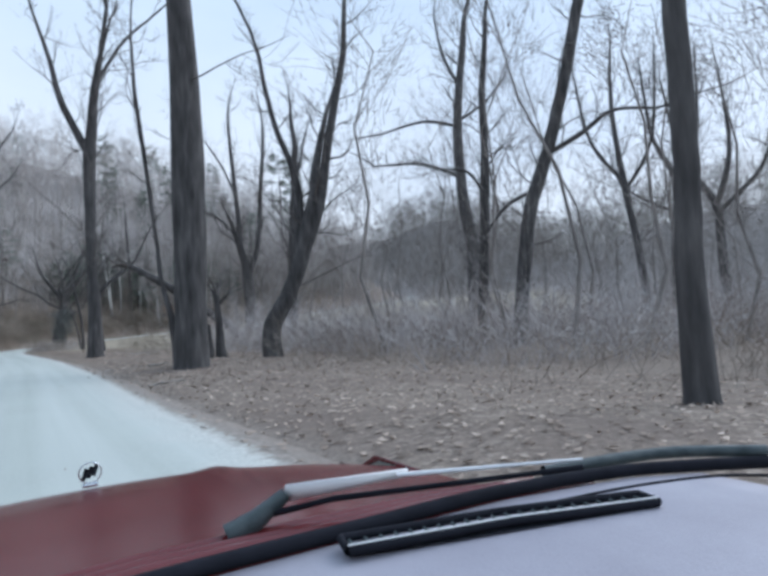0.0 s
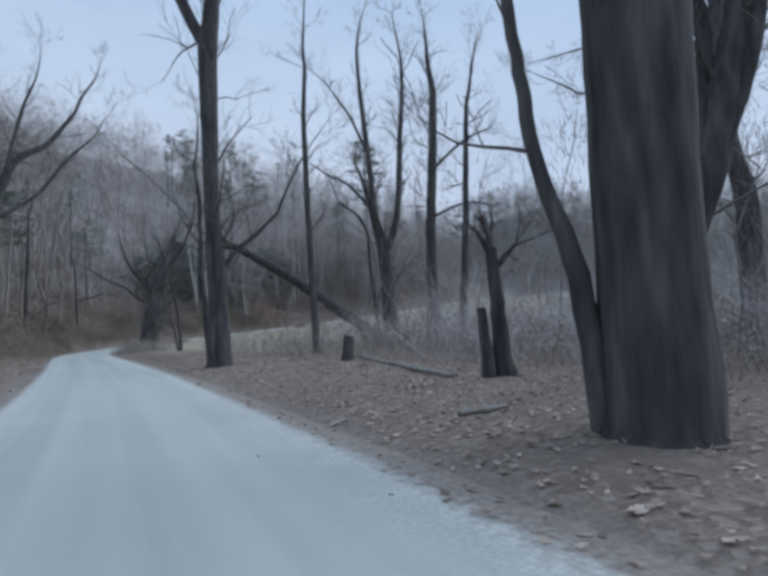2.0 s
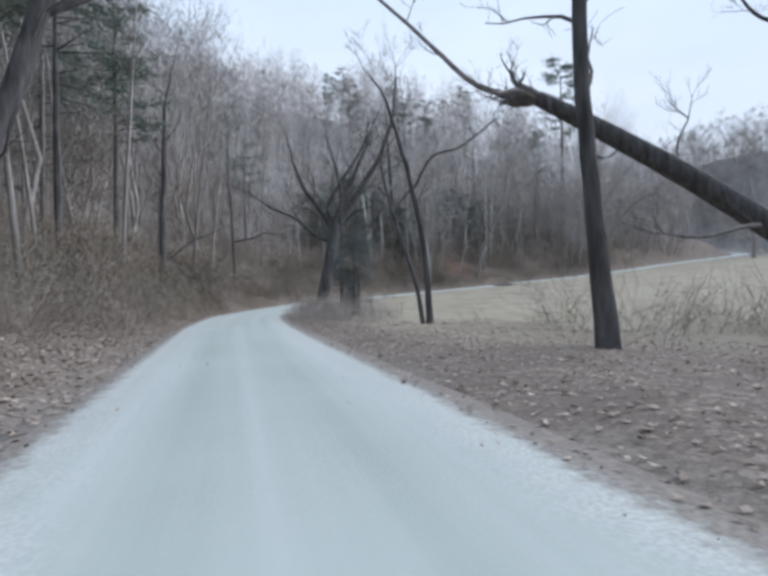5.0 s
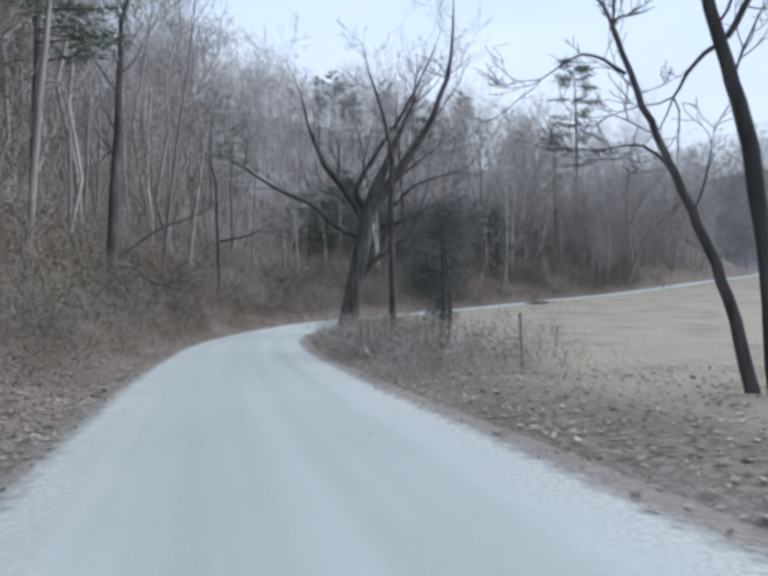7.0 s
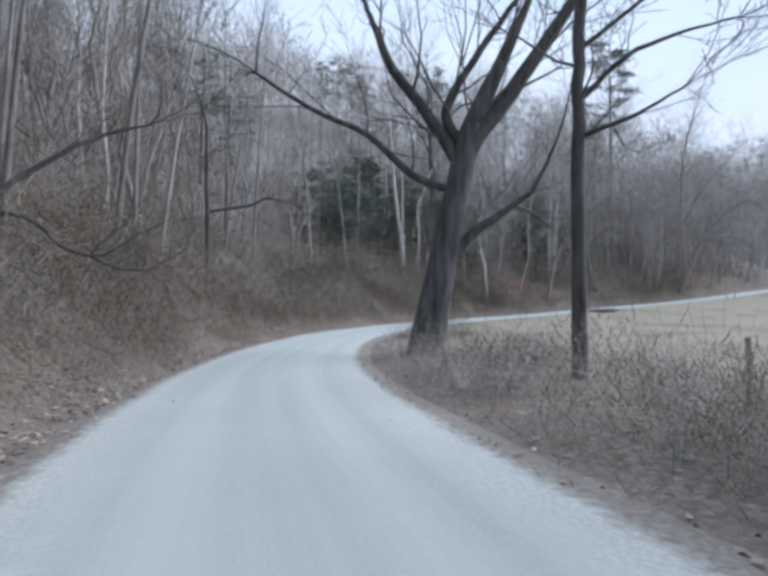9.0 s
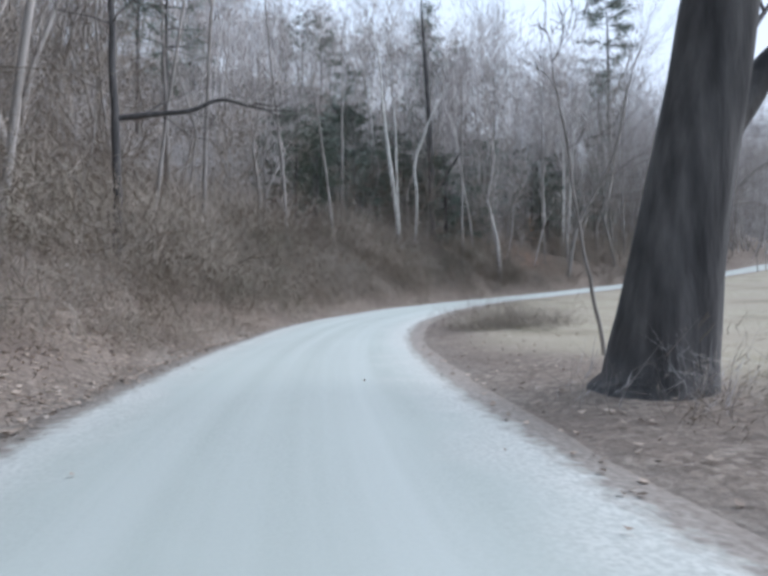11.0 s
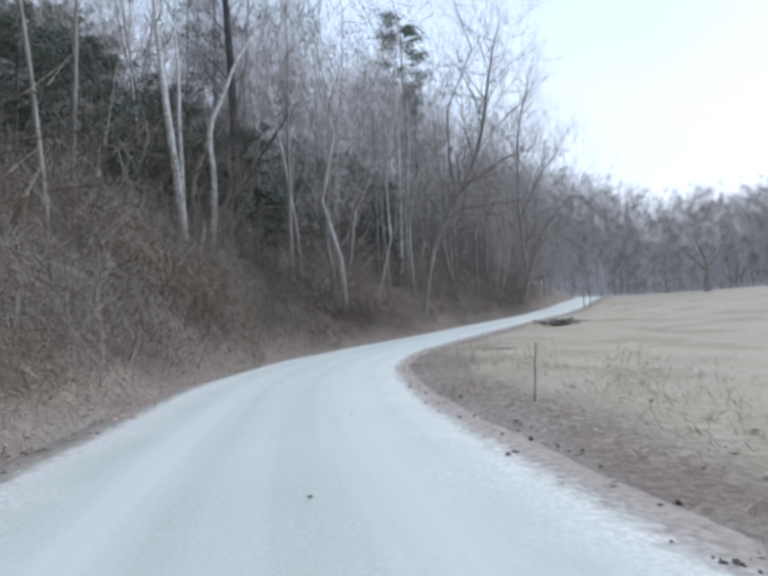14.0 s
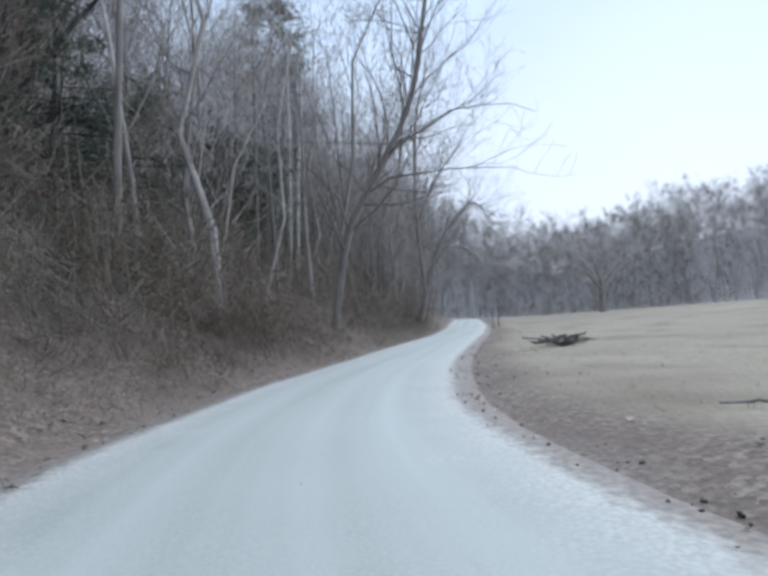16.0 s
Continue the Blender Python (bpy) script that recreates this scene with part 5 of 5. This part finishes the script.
tree("dead_tree", 7.5, 25.9, [[(0.08, -0.06, 0.1, 0.34), (0.03, -0.02, 0.6, 0.22), (0, 0, 1.8, 0.16), (-0.08, 0.05, 3.0, 0.13)],
     [(-0.04, 0.03, 2.55, 0.09), (0.16, -0.1, 2.75, 0.07), (0.38, -0.24, 3.05, 0.04)], [(-0.07, 0.05, 2.9, 0.08), (-0.2, 0.13, 3.15, 0.06), (-0.32, 0.2, 3.4, 0.03)]],
     "broken dead trunk with two snapped limbs", extend=0, bushy=0.4, low=6, reach=0.5)


def bar(name, pts, rad, mat, label, category, sides=8, rough=0.02):
    """A log, stick or stump: one uneven round bar through the points, closed at its ends."""
    SEED[0] += 1
    r = np.random.default_rng(SEED[0])
    c = curve([(*p, q) for p, q in zip(pts, rad)], 4)
    g = Geo()
    g.tube(c[:, :3] + r.normal(0, rough * 0.4, (len(c), 3)), c[:, 3] * r.uniform(0.9, 1.1, len(c)), sides)
    v, q = g.arrays()
    caps = [[0, k, k + 1, k + 1] for k in range(1, sides - 1)]
    n = len(v) - sides
    caps += [[n, n + k + 1, n + k, n + k] for k in range(1, sides - 1)]
    me = bpy.data.meshes.new(name)
    me.from_pydata(v.tolist(), [], q.quads.tolist() + [f[:3] for f in caps])
    me.polygons.foreach_set("use_smooth", np.ones(len(me.polygons), bool))
    me.materials.append(mat)
    return tagged(new(name, me), label, category)


def lying(name, x0, y0, x1, y1, r, mat, label, category="log"):
    pts = [(x0 + (x1 - x0) * f, y0 + (y1 - y0) * f, high(x0 + (x1 - x0) * f, y0 + (y1 - y0) * f) + r * 0.7) for f in (0, 0.35, 0.7, 1)]
    return bar(name, pts, [r, r * 0.95, r * 0.8, r * 0.6], mat, label, category)


lying("log", 9.3, 38.0, 6.4, 26.0, 0.085, M_DEADWOOD, "long weathered pale log lying in the leaf litter")
lying("log", -11.6, 54.0, -7.2, 46.7, 0.12, M_BARK, "dark fallen branch lying on leaves")
lying("stick", 1.95, 23.0, 2.75, 23.2, 0.045, M_DEADWOOD, "bare whitish stick lying by the lane", "stick")
lying("stick", 3.75, 21.9, 4.4, 21.7, 0.04, M_DEADWOOD, "bare whitish stick lying on leaf litter", "stick")
lying("stick", 2.6, 15.2, 3.4, 14.8, 0.03, M_DEADWOOD, "bare whitish stick lying by the lane", "stick")
lying("stick", 5.5, 38.8, 7.5, 39.6, 0.05, M_DEADWOOD, "broken branch lying on leaf litter", "stick")
lying("stick", 18.2, 110.1, 18.5, 109.4, 0.02, M_DEADWOOD, "thin bare stick lying on the hayfield", "stick")
zz = high(8.0, 36.0)
zs = high(7.0, 25.8)
bar("snag", [(7.1, 25.8, zs - 0.2), (7.05, 25.8, zs + 0.7), (6.98, 25.8, 1.68)], [0.16, 0.12, 0.10], M_BARK, "short splintered stump beside a dead trunk", "snag")
bar("snag", [(8.0, 36.0, zz - 0.2), (8.05, 36.0, zz + 0.5), (8.1, 36.0, zz + 0.95)], [0.26, 0.22, 0.19], M_BARK, "short broken stump standing in the thicket", "snag")


def fence_post(x, y, tall, lean, r, label):
    z = high(x, y)
    return bar("fence_post", [(x, y, z - 0.2), (x + lean * 0.5, y, z + tall * 0.5), (x + lean, y, z + tall)], [r, r * 0.95, r * 0.85], M_DEADWOOD, label, "post", 7, 0.01)


fence_post(3.7, 66.9, 1.15, -0.05, 0.04, "weathered round wooden post at the hayfield edge")
fence_post(5.3, 68.3, 0.7, 0.1, 0.02, "thin leaning stake at the hayfield edge")
fence_post(9.7, 103.0, 0.75, 0.12, 0.016, "leaning weathered stake beside the bend")
fence_post(4.7, 75.6, 1.0, -0.03, 0.05, "weathered wooden stake in verge brush")

for along, out in ((166, 2.75), (166.5, 3.25)):
    i_ = int(np.abs(LINE_S - along).argmin())
    fence_post(float(LINE[i_, 0] - NORM[i_, 0] * out), float(LINE[i_, 1] - NORM[i_, 1] * out), 1.7, 0.03, 0.05, "thin dark marker post beside the climbing lane")

# a heap of cut brush on the field
heap = thing("brush_pile", 31.6, 115.1, high(31.6, 115.1), "low heap of dark cut branches on the hayfield", "brush pile")
hr = np.random.default_rng(71)
for k in range(44):
    g = Geo()
    a, ln = hr.normal(0.1, 0.5), hr.uniform(0.9, 2.6)
    mid = np.array([hr.normal(0, 0.8), hr.normal(0, 0.3), 0.05 + 0.009 * k * hr.uniform(0.4, 1)])
    d = np.array([math.cos(a), math.sin(a), hr.normal(0, 0.06)]) * ln / 2
    g.tube([mid - d, mid + hr.normal(0, 0.05, 3), mid + d], [0.035, 0.028, 0.01], 5)
    mesh_object("branch", *g.arrays(), M_FOREST, heap)

# pale dead trunk at the top of the lane
bar("dead_snag", [(118, 154.7, high(118, 154.7) - 0.3), (118.1, 154.7, high(118, 154.7) + 3.5), (118, 154.6, high(118, 154.7) + 8)], [0.5, 0.4, 0.15], M_BIRCH, "bleached dead tree trunk where the lane tops out", "snag")


def cedar(x, y, tall, label):
    z = high(x, y)
    top = thing("cedar_tree", x, y, z, label, "tree")
    r = np.random.default_rng(int(x * 10))
    g, n = Geo(), Geo()
    g.tube([(0, 0, -0.2), (0.05, 0, tall * 0.5), (0, 0, tall)], [0.11, 0.07, 0.01], 8)
    g.tube([(0.2, 0.1, -0.2), (0.3, 0.1, tall * 0.35), (0.1, 0.05, tall * 0.7)], [0.07, 0.05, 0.02], 6)
    for k in range(64):
        f = 0.40 + 0.57 * r.random() if k > 9 else r.uniform(0.12, 0.4)
        a = r.uniform(0, 6.28)
        ln = r.uniform(0.7, 1.45) * (1.0 - 0.55 * ((f - 0.66) / 0.31) ** 2 if f > 0.4 else 0.55)
        end = np.array([math.cos(a) * ln, math.sin(a) * ln, tall * f + ln * r.uniform(-0.2, 0.35)])
        g.tube([(0, 0, tall * f), end], [0.02, 0.006], 3)
        for q in (0.5, 0.75, 0.95):
            c = np.array([0, 0, tall * f]) * (1 - q) + end * q
            for _ in range(80):
                n.blade(c + r.normal(0, 0.17, 3), r.normal(0, 1, 3) * np.array([0.11, 0.11, 0.08]), r.uniform(0.005, 0.011))
    mesh_object("trunk", *g.arrays(), M_BARK, top)
    mesh_object("crown", *n.arrays(), M_CEDAR, top)
    return top


cedar(3.6, 71.6, 4.3, "dark green red cedar standing in verge brush")

# stones along the verge
sr = np.random.default_rng(81)
sv = np.array([(math.cos(a) * math.cos(b), math.sin(a) * math.cos(b), math.sin(b) * 0.7) for b in (-1.2, -0.4, 0.4, 1.2) for a in np.arange(7) * 0.9])
si = np.arange(28).reshape(4, 7)
sq = np.stack([si[:-1], np.roll(si, -1, 1)[:-1], np.roll(si, -1, 1)[1:], si[1:]], -1).reshape(-1, 4)
for x, y, k in [(1.3, 73.2, 0.09), (2.2, 78.0, 0.12), (2.5, 78.6, 0.08), (-3.45, 43.6, 0.12), (-4.4, 40.2, 0.09), (-4.6, 79.2, 0.1), (3.2, 83.5, 0.1), (-3.9, 88.0, 0.12)]:
    ob = mesh_object("stone", sv * k * sr.uniform(0.75, 1.25, (28, 1)) * np.array([1.2, 0.9, 0.7]), sq, M_STONE, smooth=True)
    ob.location = (x, y, high(x, y) + k * 0.25)
    ob.rotation_euler = (0, 0, sr.uniform(0, 6))
    tagged(ob, "pale loose fieldstone lying on the verge", "stone", "stones on the verge")

M_CLOD = material("clod", [(0.3, (0.11, 0.092, 0.08)), (0.7, (0.24, 0.205, 0.175))], 9, bump=0.4, vary="island", vary_by=0.3)
clod = (sv * sr.uniform(0.7, 1.3, (28, 1)), Faces(sq, np.zeros((0, 3), int)))
clod_too = (sv * sr.uniform(0.7, 1.3, (28, 1)) * np.array([1.5, 0.8, 0.8]), Faces(sq, np.zeros((0, 3), int)))
cl = scatter(np.random.default_rng(47), 60000, -8, 34, 40, 122, lambda d, s, f, x, y: ((d < -2.05) & (d > -2.75)) * (0.2 + 0.7 * ss(94, 104, s)) + ((d > 2.0) & (d < 2.7)) * 0.3)
strew("edge_clods", [clod, clod_too], np.c_[cl[0], cl[1], surface(cl[2], cl[3], cl[4]), sr.uniform(0, 6.28, len(cl[0])), sr.uniform(0.008, 0.032, len(cl[0])) * sr.uniform(0.5, 1.0, len(cl[0]))][:2600], M_CLOD, "dark clods and stones along the edge of the lane", "rubble")

# ---- the car, as it stands where the drive begins ----
M_PAINT = material("red_paint", [(0.3, (0.10, 0.016, 0.018)), (0.7, (0.14, 0.022, 0.024))], 3, rough=0.22, bump=0)
M_PAINT.node_tree.nodes["Principled BSDF"].inputs["Specular IOR Level"].default_value = 0.6
M_DASH = material("dash_vinyl", [(0.3, (0.30, 0.29, 0.335)), (0.7, (0.36, 0.35, 0.40))], 6, rough=0.6, bump=0.1, bump_scale=220)
M_BLACK = material("black_rubber", [(0.3, (0.014, 0.015, 0.02)), (0.7, (0.02, 0.021, 0.028))], 20, rough=0.85, bump=0.1)
M_BLACK.node_tree.nodes["Principled BSDF"].inputs["Specular IOR Level"].default_value = 0.08
M_CHROME = material("chrome", [(0.3, (0.75, 0.77, 0.8)), (0.7, (0.85, 0.86, 0.88))], 8, rough=0.2, bump=0, metal=1.0)
M_COWL = material("cowl_plastic", [(0.3, (0.045, 0.06, 0.065)), (0.7, (0.09, 0.11, 0.115))], 30, rough=0.55, bump=0.1)
M_ARM = material("pale_metal_paint", [(0.3, (0.78, 0.79, 0.80)), (0.7, (0.86, 0.87, 0.87))], 10, rough=0.35, bump=0)
CX = 0.14
car = thing("car", CX, 0.7, 0.1, "dark red car with grey dashboard, standing on the lane", "car")


def on_car(name, v, q, mat, parent=None, label="", smooth=True):
    v = np.asarray(v, float) - np.array([CX, 0.7, 0.1])
    ob = mesh_object(name, v, q, mat, parent or car, smooth)
    return tagged(ob, label) if label else ob


def sheet(us, vs, place):
    """A bent sheet over the two runs of values, with its underside."""
    top = np.array([[place(u, v) for u in us] for v in vs])
    n, m = len(vs), len(us)
    under = top - np.array([0, 0, 0.012])
    i = np.arange(n * m).reshape(n, m)
    q = np.stack([i[:-1, :-1], i[:-1, 1:], i[1:, 1:], i[1:, :-1]], -1).reshape(-1, 4)
    rim = list(i[0, :]) + list(i[1:, -1]) + list(i[-1, -2::-1]) + list(i[-2:0:-1, 0])
    side = [[rim[k], rim[k] + n * m, rim[(k + 1) % len(rim)] + n * m, rim[(k + 1) % len(rim)]] for k in range(len(rim))]
    return np.r_[top.reshape(-1, 3), under.reshape(-1, 3)], np.r_[q, q[:, ::-1] + n * m, side]


def hood_z(u, y):
    a = abs(u) / 0.74
    ridge = 0.012 * math.exp(-((a - 0.42) / 0.06) ** 2)
    return float(np.interp(y, [0.8, 1.1, 1.4, 1.6, 1.7, 1.78, 1.82], [1.045, 1.035, 1.018, 0.995, 0.975, 0.93, 0.86])) - 0.05 * a ** 2.5 + ridge


hood = on_car("hood", *sheet(np.linspace(-0.74, 0.74, 25), np.linspace(0.86, 1.82, 22), lambda u, y: (CX + u, y - 0.16 * (u / 0.74) ** 2 * (y > 1.2) * (y - 1.2) / 0.6, hood_z(u, y))), M_PAINT)
for sgn in (-1, 1):
    on_car("fender", *sheet(np.linspace(0, 1, 9), np.linspace(0.2, 1.72, 14), lambda u, y: (CX + sgn * (0.745 + 0.12 * math.sin(u * 1.57)), y - 0.1 * u * (y > 1.4), (0.975 if y > 0.8 else 0.95) - 0.55 * u * u - (0.06 if y > 1.6 else 0))), M_PAINT)
    g = Geo()
    ang = np.linspace(0, 2 * math.pi, 25)
    g.tube([(CX + sgn * 0.74, 1.25 + math.cos(a) * 0.23, 0.405 + math.sin(a) * 0.23) for a in ang], [0.085] * 25, 10)
    wheel = on_car("wheel", *g.arrays(), M_BLACK, label="black front tyre")
    g = Geo()
    g.tube([(CX + sgn * 0.70, 1.25, 0.405), (CX + sgn * 0.79, 1.25, 0.405), (CX + sgn * 0.80, 1.25, 0.405)], [0.17, 0.165, 0.02], 16)
    rim = on_car("rim", *g.arrays(), M_CHROME, wheel)
    rim.matrix_parent_inverse = Matrix.Identity(4)
g = Geo()
g.tube([(CX - 0.78, 1.62, 0.55), (CX - 0.6, 1.82, 0.55), (CX, 1.92, 0.55), (CX + 0.6, 1.82, 0.55), (CX + 0.78, 1.62, 0.55)], [0.1, 0.13, 0.14, 0.13, 0.1], 10)
on_car("bumper", *g.arrays(), M_PAINT)
on_car("grille", *sheet(np.linspace(-0.6, 0.6, 9), np.linspace(0.66, 0.9, 5), lambda u, z: (CX + u, 1.84 - 0.12 * (u / 0.74) ** 2 - 0.1 * (z - 0.66), z)), M_BLACK)

# the round hood ornament, a plain ring with slanted bars
ang = np.linspace(0, 2 * math.pi, 25)
g = Geo()
g.tube([(CX + math.cos(a) * 0.026, 1.67, 1.021 + math.sin(a) * 0.026) for a in ang], [0.0020] * 25, 6)
emblem = on_car("hood_ornament", *g.arrays(), M_CHROME, label="round chrome hood ornament")
for k in (-1, 0, 1):
    g = Geo()
    g.tube([(CX + k * 0.012 - 0.004, 1.67, 1.008 + 0.004 * k), (CX + k * 0.012 + 0.004, 1.67, 1.036 + 0.004 * k)], [0.0052, 0.0052], 6)
    on_car("bar", *g.arrays(), M_BLACK, emblem)
g = Geo()
g.tube([(CX - 0.018, 1.67, 0.99), (CX + 0.018, 1.67, 0.99)], [0.006, 0.006], 6)
on_car("base", *g.arrays(), M_CHROME, emblem)

# cowl, windshield seal, dashboard
SEAL = [(-0.84, 0.51), (-0.61, 0.64), (-0.35, 0.695), (-0.12, 0.703), (CX, 0.71), (0.40, 0.703), (0.63, 0.695), (0.89, 0.64), (1.12, 0.51)]
g = Geo()
c = curve([(x, y, 1.089, 0.0115) for x, y in SEAL], 5)
g.tube(c[:, :3], c[:, 3], 8)
on_car("windshield_seal", *g.arrays(), M_BLACK, label="thick black windshield seal")
on_car("cowl", *sheet(np.linspace(-0.7, 0.7, 21), np.linspace(0, 1, 41), lambda u, f: (CX + u, float(np.interp(CX + u, *zip(*SEAL))) + 0.012 + f * 0.19 * (1 - 0.3 * abs(u)), 1.072 - 0.022 * f + 0.0045 * math.sin(f * 34))), M_PAINT, label="louvred dark red panel below the windshield")
for sgn in (-1, 1):
    g = Geo()
    c = curve([(CX + sgn * x, y, z, 0.011) for x, y, z in ((0.62, 0.705, 1.098), (0.76, 0.668, 1.102), (0.88, 0.62, 1.104), (0.99, 0.515, 1.106))], 5)
    g.tube(c[:, :3], c[:, 3], 8)
    on_car("trim_strip", *g.arrays(), M_COWL, label="dull grey strip along the glass edge")


def dash_place(u, f):
    front = float(np.interp(CX + u, *zip(*SEAL))) - 0.012
    return (CX + u, front - f * 0.75, 1.080 + 0.004 * math.sin(f * 3) - 0.10 * f ** 2.5)


dash = on_car("dashboard", *sheet(np.linspace(-0.86, 0.86, 31), np.linspace(0, 1, 16), dash_place), M_DASH, label="grey padded dashboard top")
on_car("dash_face", *sheet(np.linspace(-0.86, 0.86, 13), np.linspace(0, 1, 5), lambda u, f: (CX + u, dash_place(u, 1)[1] - 0.02 - f * 0.03, 0.985 - 0.3 * f)), M_DASH, dash)


g = Geo()
c = curve([(x, y, 1.0815, 0.0028) for x, y in ((0.59, 0.633), (0.80, 0.600), (0.94, 0.560), (1.02, 0.520), (1.07, 0.470))], 5)
g.tube(c[:, :3], c[:, 3], 6)
on_car("seam", *g.arrays(), M_BLACK, dash, "dark seam in the padding")


def vent(x0, y0, x1, y1):
    """A long demister grille: a raised dark frame round a row of slots."""
    a, b = np.array([x0, y0, 1.094]), np.array([x1, y1, 1.088])
    along = unit(b - a)
    across = unit(np.cross((0, 0, 1.0), along)) * 0.022
    g = Geo()
    for s in (-1, 1):
        g.tube([a + across * s, (a + b) / 2 + across * s + np.array([0, 0.012, 0]), b + across * s], [0.006] * 3, 6)
    for e in (a, b):
        g.tube([e - across, e + across], [0.006] * 2, 6)
    fr = on_car("vent", *g.arrays(), M_BLACK, dash, "dark slotted demister vent")
    g = Geo()
    for k in range(22):
        m = a + (b - a) * (k + 0.5) / 22 + np.array([0, 0.012 * (1 - abs(2 * (k + 0.5) / 22 - 1)), -0.002])
        g.tube([m - across, m + across], [0.0028] * 2, 4)
    on_car("slats", *g.arrays(), M_COWL, fr)
    g = Geo()
    g.tube([a - across * 0.9 + np.array([0, 0, 0.006]), (a + b) / 2 - across * 0.9 + np.array([0, 0.012, 0.006]), b - across * 0.9 + np.array([0, 0, 0.006])], [0.0016] * 3, 5)
    on_car("rim", *g.arrays(), M_ARM, fr, "pale worn rim")
    w = np.array([a - across, a + across, b + across, b - across]) - np.array([0, 0, 0.007])
    on_car("slot", w, [[0, 1, 2, 3]], M_BLACK, fr, smooth=False)


vent(0.337, 0.650, 0.790, 0.530)
vent(-0.055, 0.640, -0.508, 0.520)


def wiper(x0, y0, sgn):
    """A parked wiper: a broad bright arm, a thin blade, and its pivot."""
    p = [np.array([x0, y0, 1.10]), np.array([x0 + sgn * 0.14, y0 - 0.15, 1.138]), np.array([x0 + sgn * 0.355, y0 - 0.305, 1.15])]
    up = np.array([0, -0.012, 0.030])
    w = np.array([p[0] - up * 0.5, p[0] + up * 0.5, p[1] + up * 0.2, p[1] - up * 0.2])
    w = np.r_[w, w + np.array([0, 0.006, 0])]
    arm = on_car("wiper", w, [[0, 1, 2, 3], [7, 6, 5, 4], [0, 4, 5, 1], [1, 5, 6, 2], [2, 6, 7, 3], [3, 7, 4, 0]], M_ARM, label="pale grey wiper arm", smooth=False)
    g = Geo()
    g.tube([p[1] - np.array([sgn * 0.02, 0, 0]), p[2]], [0.004, 0.002], 6)
    on_car("arm_tip", *g.arrays(), M_ARM, arm)
    g = Geo()
    g.tube([p[0] - np.array([sgn * 0.05, -0.01, 0.03]), p[0] * 0.6 + p[1] * 0.4 - np.array([0, 0, 0.02]), p[2] - np.array([0, 0, 0.012])], [0.006, 0.005, 0.004], 6)
    on_car("blade", *g.arrays(), M_BLACK, arm)
    g = Geo()
    g.tube([p[0] - np.array([sgn * 0.09, -0.01, 0.05]), p[0] - np.array([sgn * 0.05, 0, 0.03]), p[0]], [0.022, 0.018, 0.012], 8)
    on_car("pivot", *g.arrays(), M_COWL, arm)


wiper(0.355, 0.885, 1)
wiper(-0.44, 0.86, 1)


# a young beech that has kept its dry leaves
def leafy_sapling(x, y, tall, label):
    z = high(x, y)
    top = thing("beech_sapling", x, y, z, label, "tree")
    r = np.random.default_rng(91)
    g, n = Geo(), Geo()
    g.tube([(0, 0, -0.1), (0.05, 0, tall * 0.5), (0, 0.05, tall)], [0.03, 0.02, 0.006], 6)
    for k in range(16):
        f = 0.2 + 0.78 * k / 15
        a = k * 2.4
        ln = 1.3 * (1.05 - f)
        end = np.array([math.cos(a) * ln, math.sin(a) * ln, tall * f + 0.15 * ln])
        g.tube([(0, 0, tall * f), end], [0.01, 0.004], 4)
        for _ in range(30):
            c = np.array([0, 0, tall * f]) + (end - np.array([0, 0, tall * f])) * r.uniform(0.25, 1.05)
            n.blade(c + r.normal(0, 0.05, 3), r.normal(0, 0.06, 3) + np.array([0, 0, -0.05]), r.uniform(0.015, 0.03))
    mesh_object("trunk", *g.arrays(), M_FOREST, top)
    mesh_object("leaves", *n.arrays(), M_PALELEAF, top)
    return top


leafy_sapling(31.8, 131.7, 3.4, "young beech still holding pale dry leaves")
leafy_sapling(10.0, 134.4, 3.0, "young beech still holding pale dry leaves")
